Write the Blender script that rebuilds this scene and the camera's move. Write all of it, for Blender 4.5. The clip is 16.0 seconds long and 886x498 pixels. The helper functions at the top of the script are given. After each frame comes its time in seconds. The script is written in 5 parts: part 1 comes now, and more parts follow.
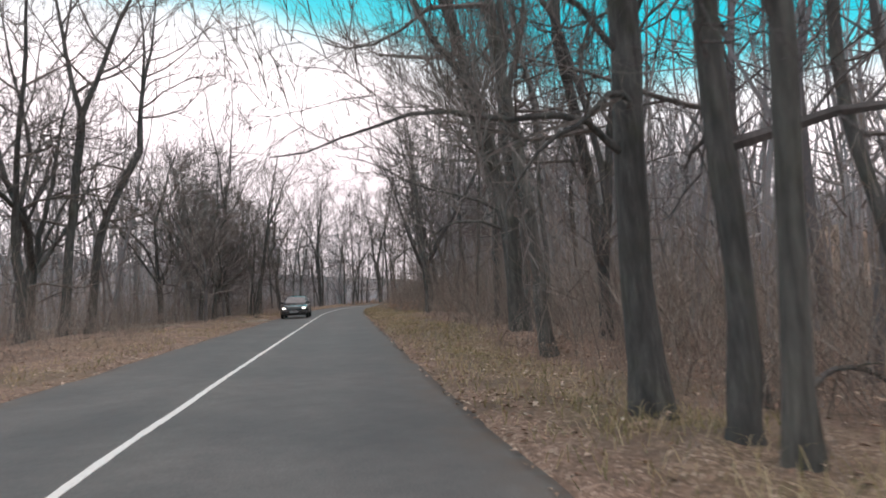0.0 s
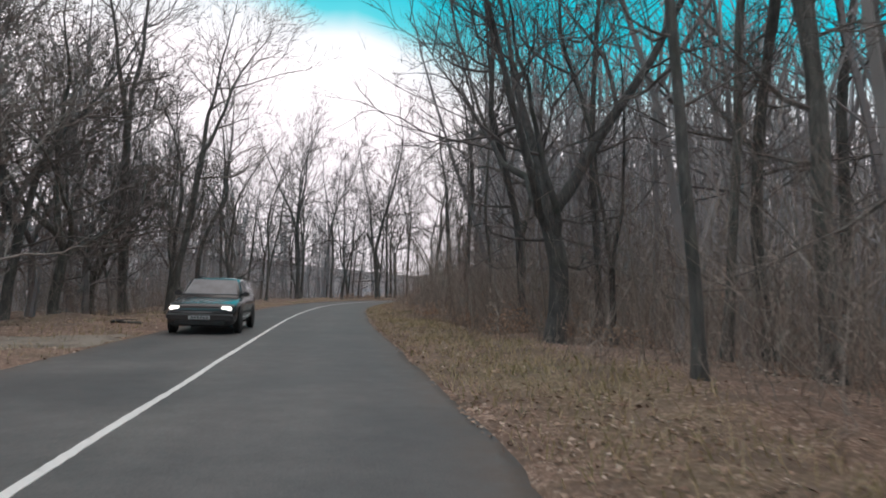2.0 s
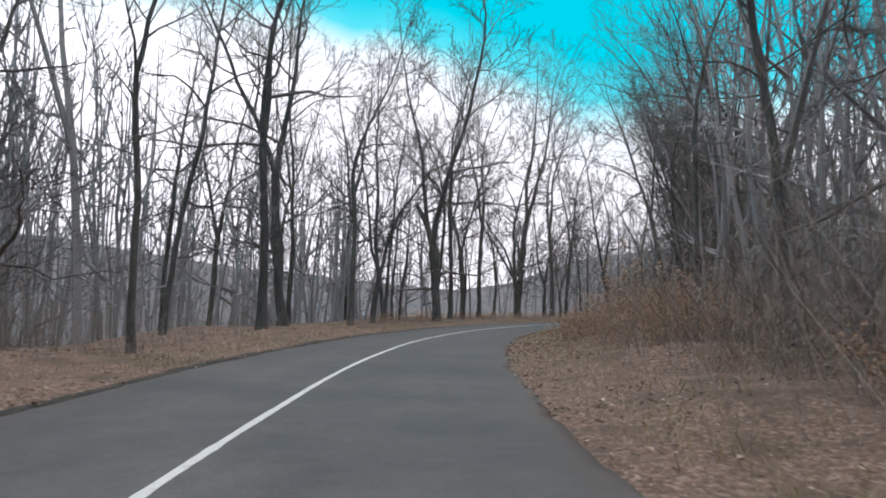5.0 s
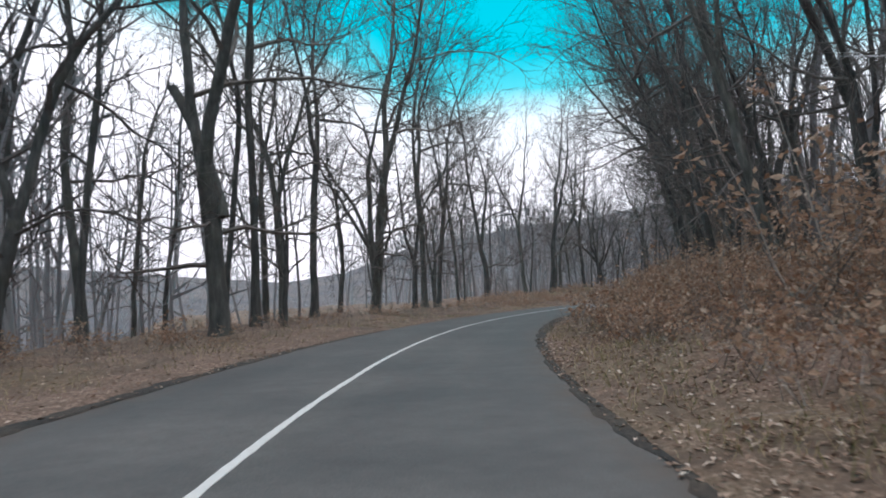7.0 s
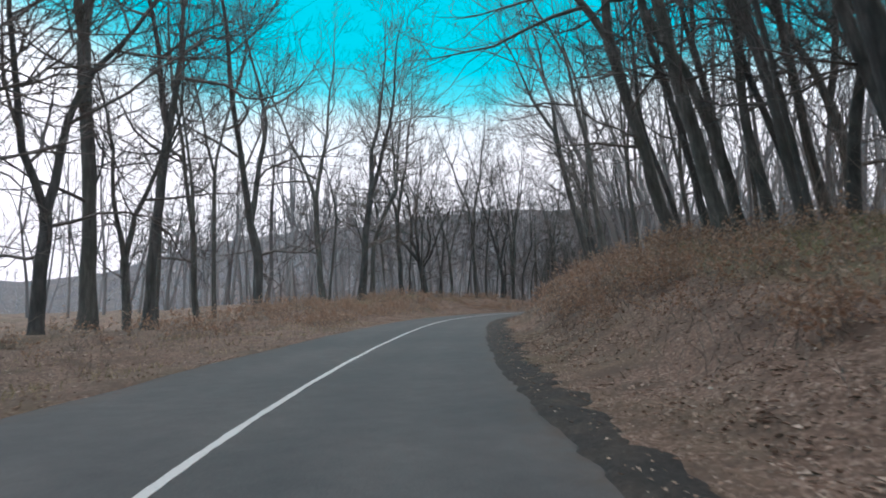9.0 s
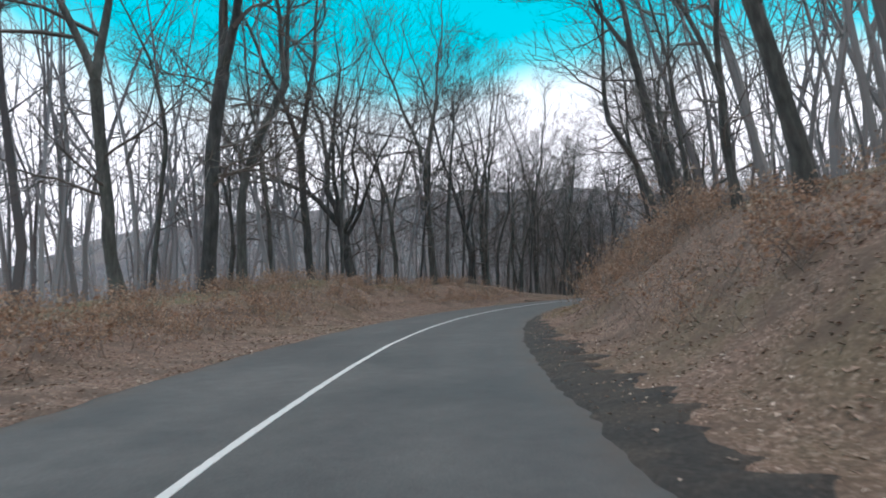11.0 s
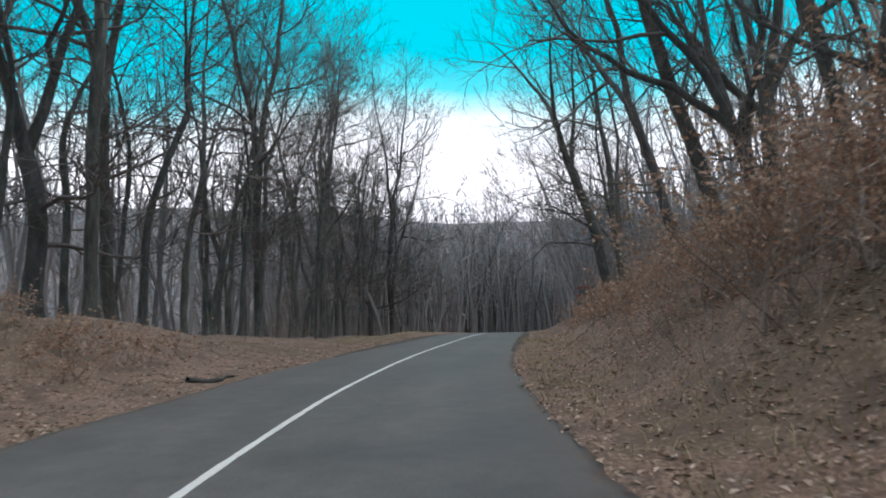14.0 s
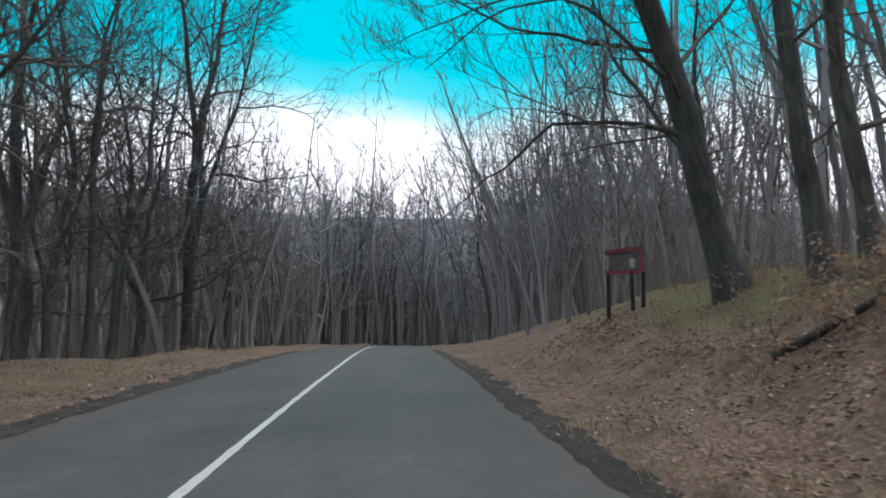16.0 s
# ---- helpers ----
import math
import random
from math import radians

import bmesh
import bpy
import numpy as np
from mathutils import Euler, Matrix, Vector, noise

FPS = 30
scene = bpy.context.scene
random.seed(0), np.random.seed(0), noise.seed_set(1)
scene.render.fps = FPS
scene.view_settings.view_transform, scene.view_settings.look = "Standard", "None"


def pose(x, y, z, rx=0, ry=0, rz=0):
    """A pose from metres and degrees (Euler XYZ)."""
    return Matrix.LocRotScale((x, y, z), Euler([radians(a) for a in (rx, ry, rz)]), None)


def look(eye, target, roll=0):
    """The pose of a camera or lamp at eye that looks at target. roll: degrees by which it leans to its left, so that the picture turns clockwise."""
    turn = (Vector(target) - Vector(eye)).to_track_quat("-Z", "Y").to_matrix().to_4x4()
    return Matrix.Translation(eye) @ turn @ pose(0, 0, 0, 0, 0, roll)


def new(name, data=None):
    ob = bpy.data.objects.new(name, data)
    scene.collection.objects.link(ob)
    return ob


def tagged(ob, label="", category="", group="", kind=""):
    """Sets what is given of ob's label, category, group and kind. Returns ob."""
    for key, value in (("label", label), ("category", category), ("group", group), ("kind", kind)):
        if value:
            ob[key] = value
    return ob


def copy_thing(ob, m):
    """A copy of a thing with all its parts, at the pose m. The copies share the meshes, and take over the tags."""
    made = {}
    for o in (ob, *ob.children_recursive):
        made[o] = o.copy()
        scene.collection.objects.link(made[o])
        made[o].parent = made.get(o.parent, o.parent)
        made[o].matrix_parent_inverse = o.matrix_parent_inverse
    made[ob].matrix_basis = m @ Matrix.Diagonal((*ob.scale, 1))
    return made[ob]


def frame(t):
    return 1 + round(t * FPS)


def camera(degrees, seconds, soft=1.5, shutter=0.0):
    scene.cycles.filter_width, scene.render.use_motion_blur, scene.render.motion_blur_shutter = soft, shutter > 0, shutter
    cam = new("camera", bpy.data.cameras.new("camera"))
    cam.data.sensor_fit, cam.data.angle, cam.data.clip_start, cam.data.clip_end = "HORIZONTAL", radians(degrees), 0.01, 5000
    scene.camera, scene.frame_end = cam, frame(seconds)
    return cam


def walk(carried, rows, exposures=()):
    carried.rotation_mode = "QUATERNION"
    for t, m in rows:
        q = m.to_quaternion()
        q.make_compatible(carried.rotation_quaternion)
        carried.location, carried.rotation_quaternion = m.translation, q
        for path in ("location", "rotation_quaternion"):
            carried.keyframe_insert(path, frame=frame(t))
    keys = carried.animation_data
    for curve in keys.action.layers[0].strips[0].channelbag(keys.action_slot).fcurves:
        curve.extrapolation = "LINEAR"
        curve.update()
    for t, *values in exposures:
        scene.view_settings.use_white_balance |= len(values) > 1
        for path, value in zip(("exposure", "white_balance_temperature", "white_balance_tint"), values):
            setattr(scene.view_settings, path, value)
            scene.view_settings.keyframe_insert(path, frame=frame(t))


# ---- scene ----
cam = camera(66.3, 16.0, soft=1.85, shutter=0.1)
PATH = [
    (0, (1.919, -11.214, 1.212), (2.214, -9.24, 1.343), -2.4),
    (0.5, (1.93, -4.533, 1.212), (2.265, -2.565, 1.333), -2.7),
    (1, (1.81, 2.185, 1.212), (2.132, 4.156, 1.314), -0.4),
    (1.5, (1.896, 8.985, 1.212), (2.223, 10.956, 1.302), 0.4),
    (2, (1.868, 15.828, 1.212), (2.196, 17.797, 1.338), 1.4),
    (2.5, (1.859, 22.766, 1.212), (2.178, 24.729, 1.431), 3.5),
    (3, (2.088, 29.716, 1.212), (2.392, 31.686, 1.366), 1.9),
    (3.5, (2.001, 36.616, 1.212), (2.268, 38.593, 1.359), 1.6),
    (4, (2.112, 43.493, 1.212), (2.383, 45.469, 1.362), 1.6),
    (4.5, (2.32, 50.35, 1.212), (2.571, 52.328, 1.37), 1.5),
    (5, (2.683, 57.192, 1.212), (2.919, 59.171, 1.379), 1.4),
    (5.5, (3.28, 64.014, 1.212), (3.534, 65.99, 1.387), 1.3),
    (6, (4.221, 70.794, 1.212), (4.557, 72.757, 1.39), 1.2),
    (6.5, (5.664, 77.482, 1.212), (6.204, 79.403, 1.356), -0.2),
    (7, (7.316, 83.997, 1.212), (8.026, 85.862, 1.35), -1.4),
    (7.5, (9.683, 90.363, 1.212), (10.597, 92.138, 1.331), -0.9),
    (8, (12.534, 96.798, 1.212), (13.619, 98.475, 1.318), 1.0),
    (8.5, (16.204, 103.207, 1.212), (17.393, 104.809, 1.356), -1.3),
    (9, (20.188, 109.557, 1.212), (21.421, 111.123, 1.366), -0.2),
    (9.5, (24.61, 115.646, 1.212), (25.926, 117.145, 1.362), -0.4),
    (10, (29.374, 121.534, 1.212), (30.723, 123.003, 1.352), -0.7),
    (10.5, (34.34, 127.299, 1.212), (35.693, 128.767, 1.34), -1.1),
    (11, (39.424, 132.975, 1.212), (40.778, 134.442, 1.331), -1.5),
    (11.5, (44.629, 138.498, 1.212), (46.022, 139.929, 1.327), -1.6),
    (12, (49.99, 143.811, 1.212), (51.489, 145.126, 1.363), -1.4),
    (12.5, (55.477, 148.69, 1.212), (57.037, 149.93, 1.376), -1.3),
    (13, (61.068, 152.899, 1.212), (62.742, 153.98, 1.386), -0.9),
    (13.5, (66.732, 156.49, 1.212), (68.49, 157.427, 1.391), -1.0),
    (14, (72.497, 159.634, 1.212), (74.301, 160.473, 1.411), -1.4),
    (14.5, (78.262, 162.564, 1.212), (80.105, 163.307, 1.437), -0.7),
    (15, (84.224, 165.087, 1.212), (86.112, 165.71, 1.429), -1.4),
    (15.5, (90.27, 167.475, 1.212), (92.187, 168.007, 1.425), -0.9),
    (16, (96.359, 169.688, 1.212), (98.295, 170.147, 1.414), -0.3),
]
EXPOSURES = [(0, 0.06, 6700, 14), (1, 0.06, 6700, 14), (1.6, -0.15, 6700, 13), (2.1, -0.15, 6400, 9.5), (2.55, -0.2, 6200, 8), (2.9, 0.1, 6650, 12), (3.7, 0.0, 6500, 11), (6, 0.0, 5950, 6), (7, 0.0, 5950, 6), (9, 0.0, 5950, 6), (12, 0.04, 5950, 5.5), (14, 0.1, 6000, 5.5), (16, 0.04, 6000, 5.5)]
walk(cam, [(t, look(eye, target, roll)) for t, eye, target, roll in PATH], EXPOSURES)

# ---- daylight: overcast, a bright pale horizon; windscreen's cyan tint put in as a belt above the trees ----
def make_world():
    w = bpy.data.worlds.new("overcast_sky")
    scene.world = w
    w.use_nodes = True
    nt = w.node_tree
    nt.nodes.clear()
    out = nt.nodes.new("ShaderNodeOutputWorld")
    bg = nt.nodes.new("ShaderNodeBackground")
    sky = nt.nodes.new("ShaderNodeTexSky")
    sky.sky_type = "NISHITA"
    sky.sun_disc = False
    sky.sun_elevation = radians(48)
    sky.sun_rotation = radians(40)
    sky.air_density, sky.dust_density = 1.0, 3.0
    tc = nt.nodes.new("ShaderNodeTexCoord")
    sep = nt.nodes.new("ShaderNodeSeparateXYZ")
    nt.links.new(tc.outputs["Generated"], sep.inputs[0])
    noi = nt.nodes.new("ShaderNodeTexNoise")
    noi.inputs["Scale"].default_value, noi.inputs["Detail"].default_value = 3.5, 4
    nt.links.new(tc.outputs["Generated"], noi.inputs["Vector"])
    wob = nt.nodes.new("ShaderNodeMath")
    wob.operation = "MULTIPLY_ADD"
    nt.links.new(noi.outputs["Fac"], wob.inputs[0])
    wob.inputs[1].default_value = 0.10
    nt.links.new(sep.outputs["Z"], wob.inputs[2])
    # the tint belt's lower edge stands higher in the north and lower in the north-east
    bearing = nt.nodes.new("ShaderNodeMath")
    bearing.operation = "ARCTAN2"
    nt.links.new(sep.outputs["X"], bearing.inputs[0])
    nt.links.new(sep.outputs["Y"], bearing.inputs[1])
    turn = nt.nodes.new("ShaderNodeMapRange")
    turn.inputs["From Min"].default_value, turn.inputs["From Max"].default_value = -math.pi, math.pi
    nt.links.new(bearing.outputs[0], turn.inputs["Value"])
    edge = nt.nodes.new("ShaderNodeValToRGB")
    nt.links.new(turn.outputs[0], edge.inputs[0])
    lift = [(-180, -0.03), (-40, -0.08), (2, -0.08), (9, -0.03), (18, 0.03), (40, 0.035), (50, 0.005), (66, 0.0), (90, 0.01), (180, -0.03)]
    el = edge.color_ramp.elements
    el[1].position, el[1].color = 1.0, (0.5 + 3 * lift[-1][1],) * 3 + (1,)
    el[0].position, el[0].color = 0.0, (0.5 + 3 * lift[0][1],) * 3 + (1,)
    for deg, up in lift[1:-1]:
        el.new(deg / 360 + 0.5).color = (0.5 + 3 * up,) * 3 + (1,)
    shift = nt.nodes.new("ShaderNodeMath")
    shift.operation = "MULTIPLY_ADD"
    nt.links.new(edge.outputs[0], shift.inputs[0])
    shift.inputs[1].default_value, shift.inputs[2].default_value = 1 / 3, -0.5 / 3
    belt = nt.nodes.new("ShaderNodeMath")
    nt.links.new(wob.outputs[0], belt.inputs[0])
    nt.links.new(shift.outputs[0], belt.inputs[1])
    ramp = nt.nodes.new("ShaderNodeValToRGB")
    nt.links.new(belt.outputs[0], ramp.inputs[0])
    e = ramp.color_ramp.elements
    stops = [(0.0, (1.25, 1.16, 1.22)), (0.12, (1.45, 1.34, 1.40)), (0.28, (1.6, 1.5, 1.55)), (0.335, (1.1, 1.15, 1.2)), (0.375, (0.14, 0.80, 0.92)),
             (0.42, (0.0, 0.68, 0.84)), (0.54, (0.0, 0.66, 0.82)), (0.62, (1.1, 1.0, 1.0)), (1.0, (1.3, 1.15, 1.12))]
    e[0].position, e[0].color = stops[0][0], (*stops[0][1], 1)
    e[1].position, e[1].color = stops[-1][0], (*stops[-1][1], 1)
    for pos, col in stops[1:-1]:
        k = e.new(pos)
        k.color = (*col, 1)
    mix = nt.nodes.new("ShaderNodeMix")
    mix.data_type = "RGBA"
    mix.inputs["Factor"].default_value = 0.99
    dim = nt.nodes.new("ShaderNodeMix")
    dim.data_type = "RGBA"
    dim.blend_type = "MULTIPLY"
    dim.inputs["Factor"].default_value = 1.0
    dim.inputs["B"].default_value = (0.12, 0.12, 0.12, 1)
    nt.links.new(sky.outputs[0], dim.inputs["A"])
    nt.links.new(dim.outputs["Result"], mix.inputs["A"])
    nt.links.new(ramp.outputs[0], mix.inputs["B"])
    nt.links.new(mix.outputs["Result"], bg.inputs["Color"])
    bg.inputs["Strength"].default_value = SKY
    nt.links.new(bg.outputs[0], out.inputs[0])


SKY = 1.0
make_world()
sun_data = bpy.data.lights.new("sun", "SUN")
sun_data.energy, sun_data.angle, sun_data.color = 0.35, radians(30), (1.0, 0.96, 0.90)
sun = new("sun", sun_data)
sun.matrix_world = look((0, 0, 60), (-12, 30, 0))


# ---- materials ----
def material(name, build):
    m = bpy.data.materials.new(name)
    m.use_nodes = True
    nt = m.node_tree
    b = nt.nodes["Principled BSDF"]
    build(nt, b)
    return m


def node(nt, kind, **inputs):
    n = nt.nodes.new(kind)
    for k, v in inputs.items():
        n.inputs[k.replace("_", " ")].default_value = v
    return n


def tex(nt, scale, detail=4.0, rough=0.6, stretch=(1, 1, 1), coord="Object"):
    tc = nt.nodes.new("ShaderNodeTexCoord")
    mp = nt.nodes.new("ShaderNodeMapping")
    mp.inputs["Scale"].default_value = stretch
    nt.links.new(tc.outputs[coord], mp.inputs["Vector"])
    n = node(nt, "ShaderNodeTexNoise", Scale=scale, Detail=detail, Roughness=rough)
    nt.links.new(mp.outputs[0], n.inputs["Vector"])
    return n


def ramp_of(nt, source, stops):
    r = nt.nodes.new("ShaderNodeValToRGB")
    e = r.color_ramp.elements
    e[0].position, e[0].color = stops[0][0], (*stops[0][1], 1)
    e[1].position, e[1].color = stops[-1][0], (*stops[-1][1], 1)
    for pos, col in stops[1:-1]:
        e.new(pos).color = (*col, 1)
    nt.links.new(source, r.inputs[0])
    return r.outputs[0]


def mixed(nt, a, b, fac, mode="MIX"):
    m = nt.nodes.new("ShaderNodeMix")
    m.data_type, m.blend_type = "RGBA", mode
    for sock, v in (("A", a), ("B", b), ("Factor", fac)):
        if isinstance(v, bpy.types.NodeSocket):
            nt.links.new(v, m.inputs[sock])
        else:
            m.inputs[sock].default_value = v if sock == "Factor" else (*v, 1)
    return m.outputs["Result"]


def bump(nt, b, height, strength, distance):
    n = node(nt, "ShaderNodeBump", Strength=strength, Distance=distance)
    nt.links.new(height, n.inputs["Height"])
    nt.links.new(n.outputs[0], b.inputs["Normal"])


def bark(dark, mid, light, moss=0.0):
    def build(nt, b):
        info = nt.nodes.new("ShaderNodeObjectInfo")
        fine = tex(nt, 9, 6, 0.7, (1, 1, 0.18))
        big = tex(nt, 0.8, 3)
        c = ramp_of(nt, fine.outputs["Fac"], [(0.3, dark), (0.52, mid), (0.72, light)])
        c = mixed(nt, c, ramp_of(nt, big.outputs["Fac"], [(0.35, (0.55, 0.55, 0.52)), (0.65, (1.25, 1.2, 1.15))]), 0.8, "MULTIPLY")
        tone = ramp_of(nt, info.outputs["Random"], [(0.0, (0.72, 0.70, 0.72)), (0.5, (1.0, 0.97, 0.95)), (1.0, (1.25, 1.2, 1.12))])
        c = mixed(nt, c, tone, 0.9, "MULTIPLY")
        if moss:
            patch = tex(nt, 1.7, 3)
            f = nt.nodes.new("ShaderNodeMath")
            f.operation = "MULTIPLY"
            f.inputs[1].default_value = moss
            nt.links.new(ramp_of(nt, patch.outputs["Fac"], [(0.5, (0, 0, 0)), (0.68, (1, 1, 1))]), f.inputs[0])
            c = mixed(nt, c, (0.075, 0.085, 0.04), f.outputs[0])
        nt.links.new(c, b.inputs["Base Color"])
        b.inputs["Roughness"].default_value = 0.92
        bump(nt, b, fine.outputs["Fac"], 0.9, 0.03)
    return build


BARK = material("oak_bark", bark((0.056, 0.056, 0.059), (0.118, 0.118, 0.121), (0.205, 0.203, 0.204), 0.25))
YOUNG_BARK = material("pale_sapling_bark", bark((0.16, 0.150, 0.156), (0.255, 0.241, 0.248), (0.35, 0.333, 0.338)))
TWIG = material("bare_twigs", bark((0.108, 0.099, 0.102), (0.182, 0.169, 0.172), (0.265, 0.248, 0.249)))


def build_woods(nt, b):
    geo = nt.nodes.new("ShaderNodeNewGeometry")
    big = tex(nt, 0.05, 2)
    # bark greys lifted and cooled, so haze between the trunks is in the colour
    c = ramp_of(nt, geo.outputs["Random Per Island"], [(0.0, (0.165, 0.156, 0.164)), (0.5, (0.27, 0.257, 0.268)), (1.0, (0.37, 0.354, 0.366))])
    c = mixed(nt, c, ramp_of(nt, big.outputs["Fac"], [(0.35, (0.85, 0.85, 0.9)), (0.65, (1.15, 1.08, 1.0))]), 0.8, "MULTIPLY")
    nt.links.new(c, b.inputs["Base Color"])
    b.inputs["Roughness"].default_value = 0.95


WOODS = material("hazy_woods_bark", build_woods)


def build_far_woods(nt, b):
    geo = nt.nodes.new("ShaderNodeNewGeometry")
    # paler than real bark: the veil of distance is painted into these greys
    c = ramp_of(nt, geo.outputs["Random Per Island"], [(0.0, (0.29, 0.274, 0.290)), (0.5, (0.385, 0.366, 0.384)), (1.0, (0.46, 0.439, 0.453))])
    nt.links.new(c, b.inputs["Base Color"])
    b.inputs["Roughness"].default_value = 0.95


FAR_WOODS = material("hazed_far_woods", build_far_woods)


def build_asphalt(nt, b):
    grain = tex(nt, 60, 3, 0.7)
    patch = tex(nt, 0.35, 4, 0.6, (1, 1, 1))
    mid = tex(nt, 3.0, 4, 0.6)
    c = ramp_of(nt, grain.outputs["Fac"], [(0.3, (0.086, 0.086, 0.086)), (0.55, (0.122, 0.121, 0.120)), (0.75, (0.178, 0.176, 0.173))])
    c = mixed(nt, c, ramp_of(nt, patch.outputs["Fac"], [(0.36, (0.70, 0.71, 0.72)), (0.62, (1.20, 1.19, 1.18))]), 1.0, "MULTIPLY")
    c = mixed(nt, c, ramp_of(nt, mid.outputs["Fac"], [(0.3, (0.86, 0.86, 0.86)), (0.7, (1.12, 1.12, 1.12))]), 1.0, "MULTIPLY")
    at = nt.nodes.new("ShaderNodeAttribute")
    at.attribute_name = "across"
    # wheel tracks polished a little darker, brown dirt washed in from the verges
    tracks = ramp_of(nt, at.outputs["Fac"], [(0.0, (1, 1, 1)), (0.14, (0.92, 0.92, 0.93)), (0.26, (1.05, 1.05, 1.05)), (0.36, (0.93, 0.93, 0.94)), (0.46, (1.05, 1.05, 1.04)), (0.60, (0.91, 0.91, 0.92)), (0.72, (1.04, 1.04, 1.04)), (0.84, (0.91, 0.91, 0.92)), (1.0, (1.03, 1.03, 1.03))])
    c = mixed(nt, c, tracks, 0.8, "MULTIPLY")
    near_edge = ramp_of(nt, at.outputs["Fac"], [(0.0, (1, 1, 1)), (0.09, (0.0, 0.0, 0.0)), (0.90, (0.0, 0.0, 0.0)), (1.0, (1, 1, 1))])
    blot = ramp_of(nt, tex(nt, 2.2, 5, 0.75).outputs["Fac"], [(0.38, (0, 0, 0)), (0.6, (0.85, 0.85, 0.85))])
    c = mixed(nt, c, (0.125, 0.092, 0.07), mixed(nt, near_edge, blot, 1.0, "MULTIPLY"))
    nt.links.new(c, b.inputs["Base Color"])
    nt.links.new(ramp_of(nt, patch.outputs["Fac"], [(0.3, (0.62, 0.62, 0.62)), (0.7, (0.8, 0.8, 0.8))]), b.inputs["Roughness"])
    bump(nt, b, grain.outputs["Fac"], 0.35, 0.006)


ASPHALT = material("worn_asphalt", build_asphalt)


def build_paint(nt, b):
    wear = tex(nt, 14, 5, 0.7)
    c = ramp_of(nt, wear.outputs["Fac"], [(0.28, (0.40, 0.40, 0.40)), (0.40, (0.80, 0.80, 0.79)), (0.8, (0.88, 0.88, 0.87))])
    nt.links.new(c, b.inputs["Base Color"])
    b.inputs["Roughness"].default_value = 0.6
    bump(nt, b, wear.outputs["Fac"], 0.2, 0.004)


PAINT = material("white_road_paint", build_paint)


def build_ground(nt, b):
    shake = tex(nt, 17, 4, 0.7)
    tc = nt.nodes.new("ShaderNodeTexCoord")
    warp = nt.nodes.new("ShaderNodeMix")
    warp.data_type, warp.blend_type = "RGBA", "LINEAR_LIGHT"
    warp.inputs["Factor"].default_value = 0.06
    nt.links.new(tc.outputs["Object"], warp.inputs["A"])
    nt.links.new(shake.outputs["Color"], warp.inputs["B"])
    cell = nt.nodes.new("ShaderNodeTexVoronoi")
    cell.inputs["Scale"].default_value = 30
    nt.links.new(warp.outputs["Result"], cell.inputs["Vector"])
    sep = nt.nodes.new("ShaderNodeSeparateColor")
    nt.links.new(cell.outputs["Color"], sep.inputs[0])
    fine = tex(nt, 38, 6, 0.8)
    big = tex(nt, 0.22, 4, 0.6)
    mid = tex(nt, 1.1, 6, 0.7)
    c = ramp_of(nt, sep.outputs[0], [(0.0, (0.115, 0.076, 0.058)), (0.3, (0.195, 0.130, 0.099)), (0.65, (0.28, 0.192, 0.148)), (0.88, (0.39, 0.285, 0.228)), (1.0, (0.54, 0.44, 0.37))])
    c = mixed(nt, c, ramp_of(nt, fine.outputs["Fac"], [(0.3, (0.55, 0.52, 0.50)), (0.62, (1.15, 1.12, 1.1))]), 0.9, "MULTIPLY")
    green = ramp_of(nt, big.outputs["Fac"], [(0.50, (0, 0, 0)), (0.66, (0.5, 0.5, 0.5))])
    c = mixed(nt, c, (0.135, 0.115, 0.060), green)
    at = nt.nodes.new("ShaderNodeAttribute")
    at.attribute_name = "moss"
    tuft = ramp_of(nt, tex(nt, 5.5, 5, 0.75).outputs["Fac"], [(0.34, (0.35, 0.35, 0.35)), (0.58, (1.0, 1.0, 1.0))])
    blade = ramp_of(nt, fine.outputs["Fac"], [(0.3, (0.075, 0.082, 0.032)), (0.5, (0.155, 0.158, 0.065)), (0.7, (0.28, 0.26, 0.13))])
    c = mixed(nt, c, blade, mixed(nt, at.outputs["Color"], tuft, 1.0, "MULTIPLY"))
    soil = ramp_of(nt, mid.outputs["Fac"], [(0.36, (0.85, 0.85, 0.85)), (0.54, (0, 0, 0))])
    c = mixed(nt, c, (0.125, 0.088, 0.068), soil)
    nt.links.new(c, b.inputs["Base Color"])
    b.inputs["Roughness"].default_value = 0.95
    bump(nt, b, fine.outputs["Fac"], 0.45, 0.02)


GROUND = material("leaf_littered_soil", build_ground)


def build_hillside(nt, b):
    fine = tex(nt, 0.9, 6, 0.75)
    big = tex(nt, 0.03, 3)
    # far bare twigs, with the distance haze mixed into the mauve-grey
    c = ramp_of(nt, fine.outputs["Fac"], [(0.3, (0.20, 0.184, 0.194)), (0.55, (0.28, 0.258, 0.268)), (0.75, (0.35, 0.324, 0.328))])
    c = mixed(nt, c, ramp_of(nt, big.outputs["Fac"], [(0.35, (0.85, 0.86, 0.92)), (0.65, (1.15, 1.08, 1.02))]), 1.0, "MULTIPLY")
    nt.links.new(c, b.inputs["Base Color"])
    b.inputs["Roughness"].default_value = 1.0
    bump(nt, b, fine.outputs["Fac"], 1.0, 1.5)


HILLSIDE = material("hazy_leafless_hillside", build_hillside)


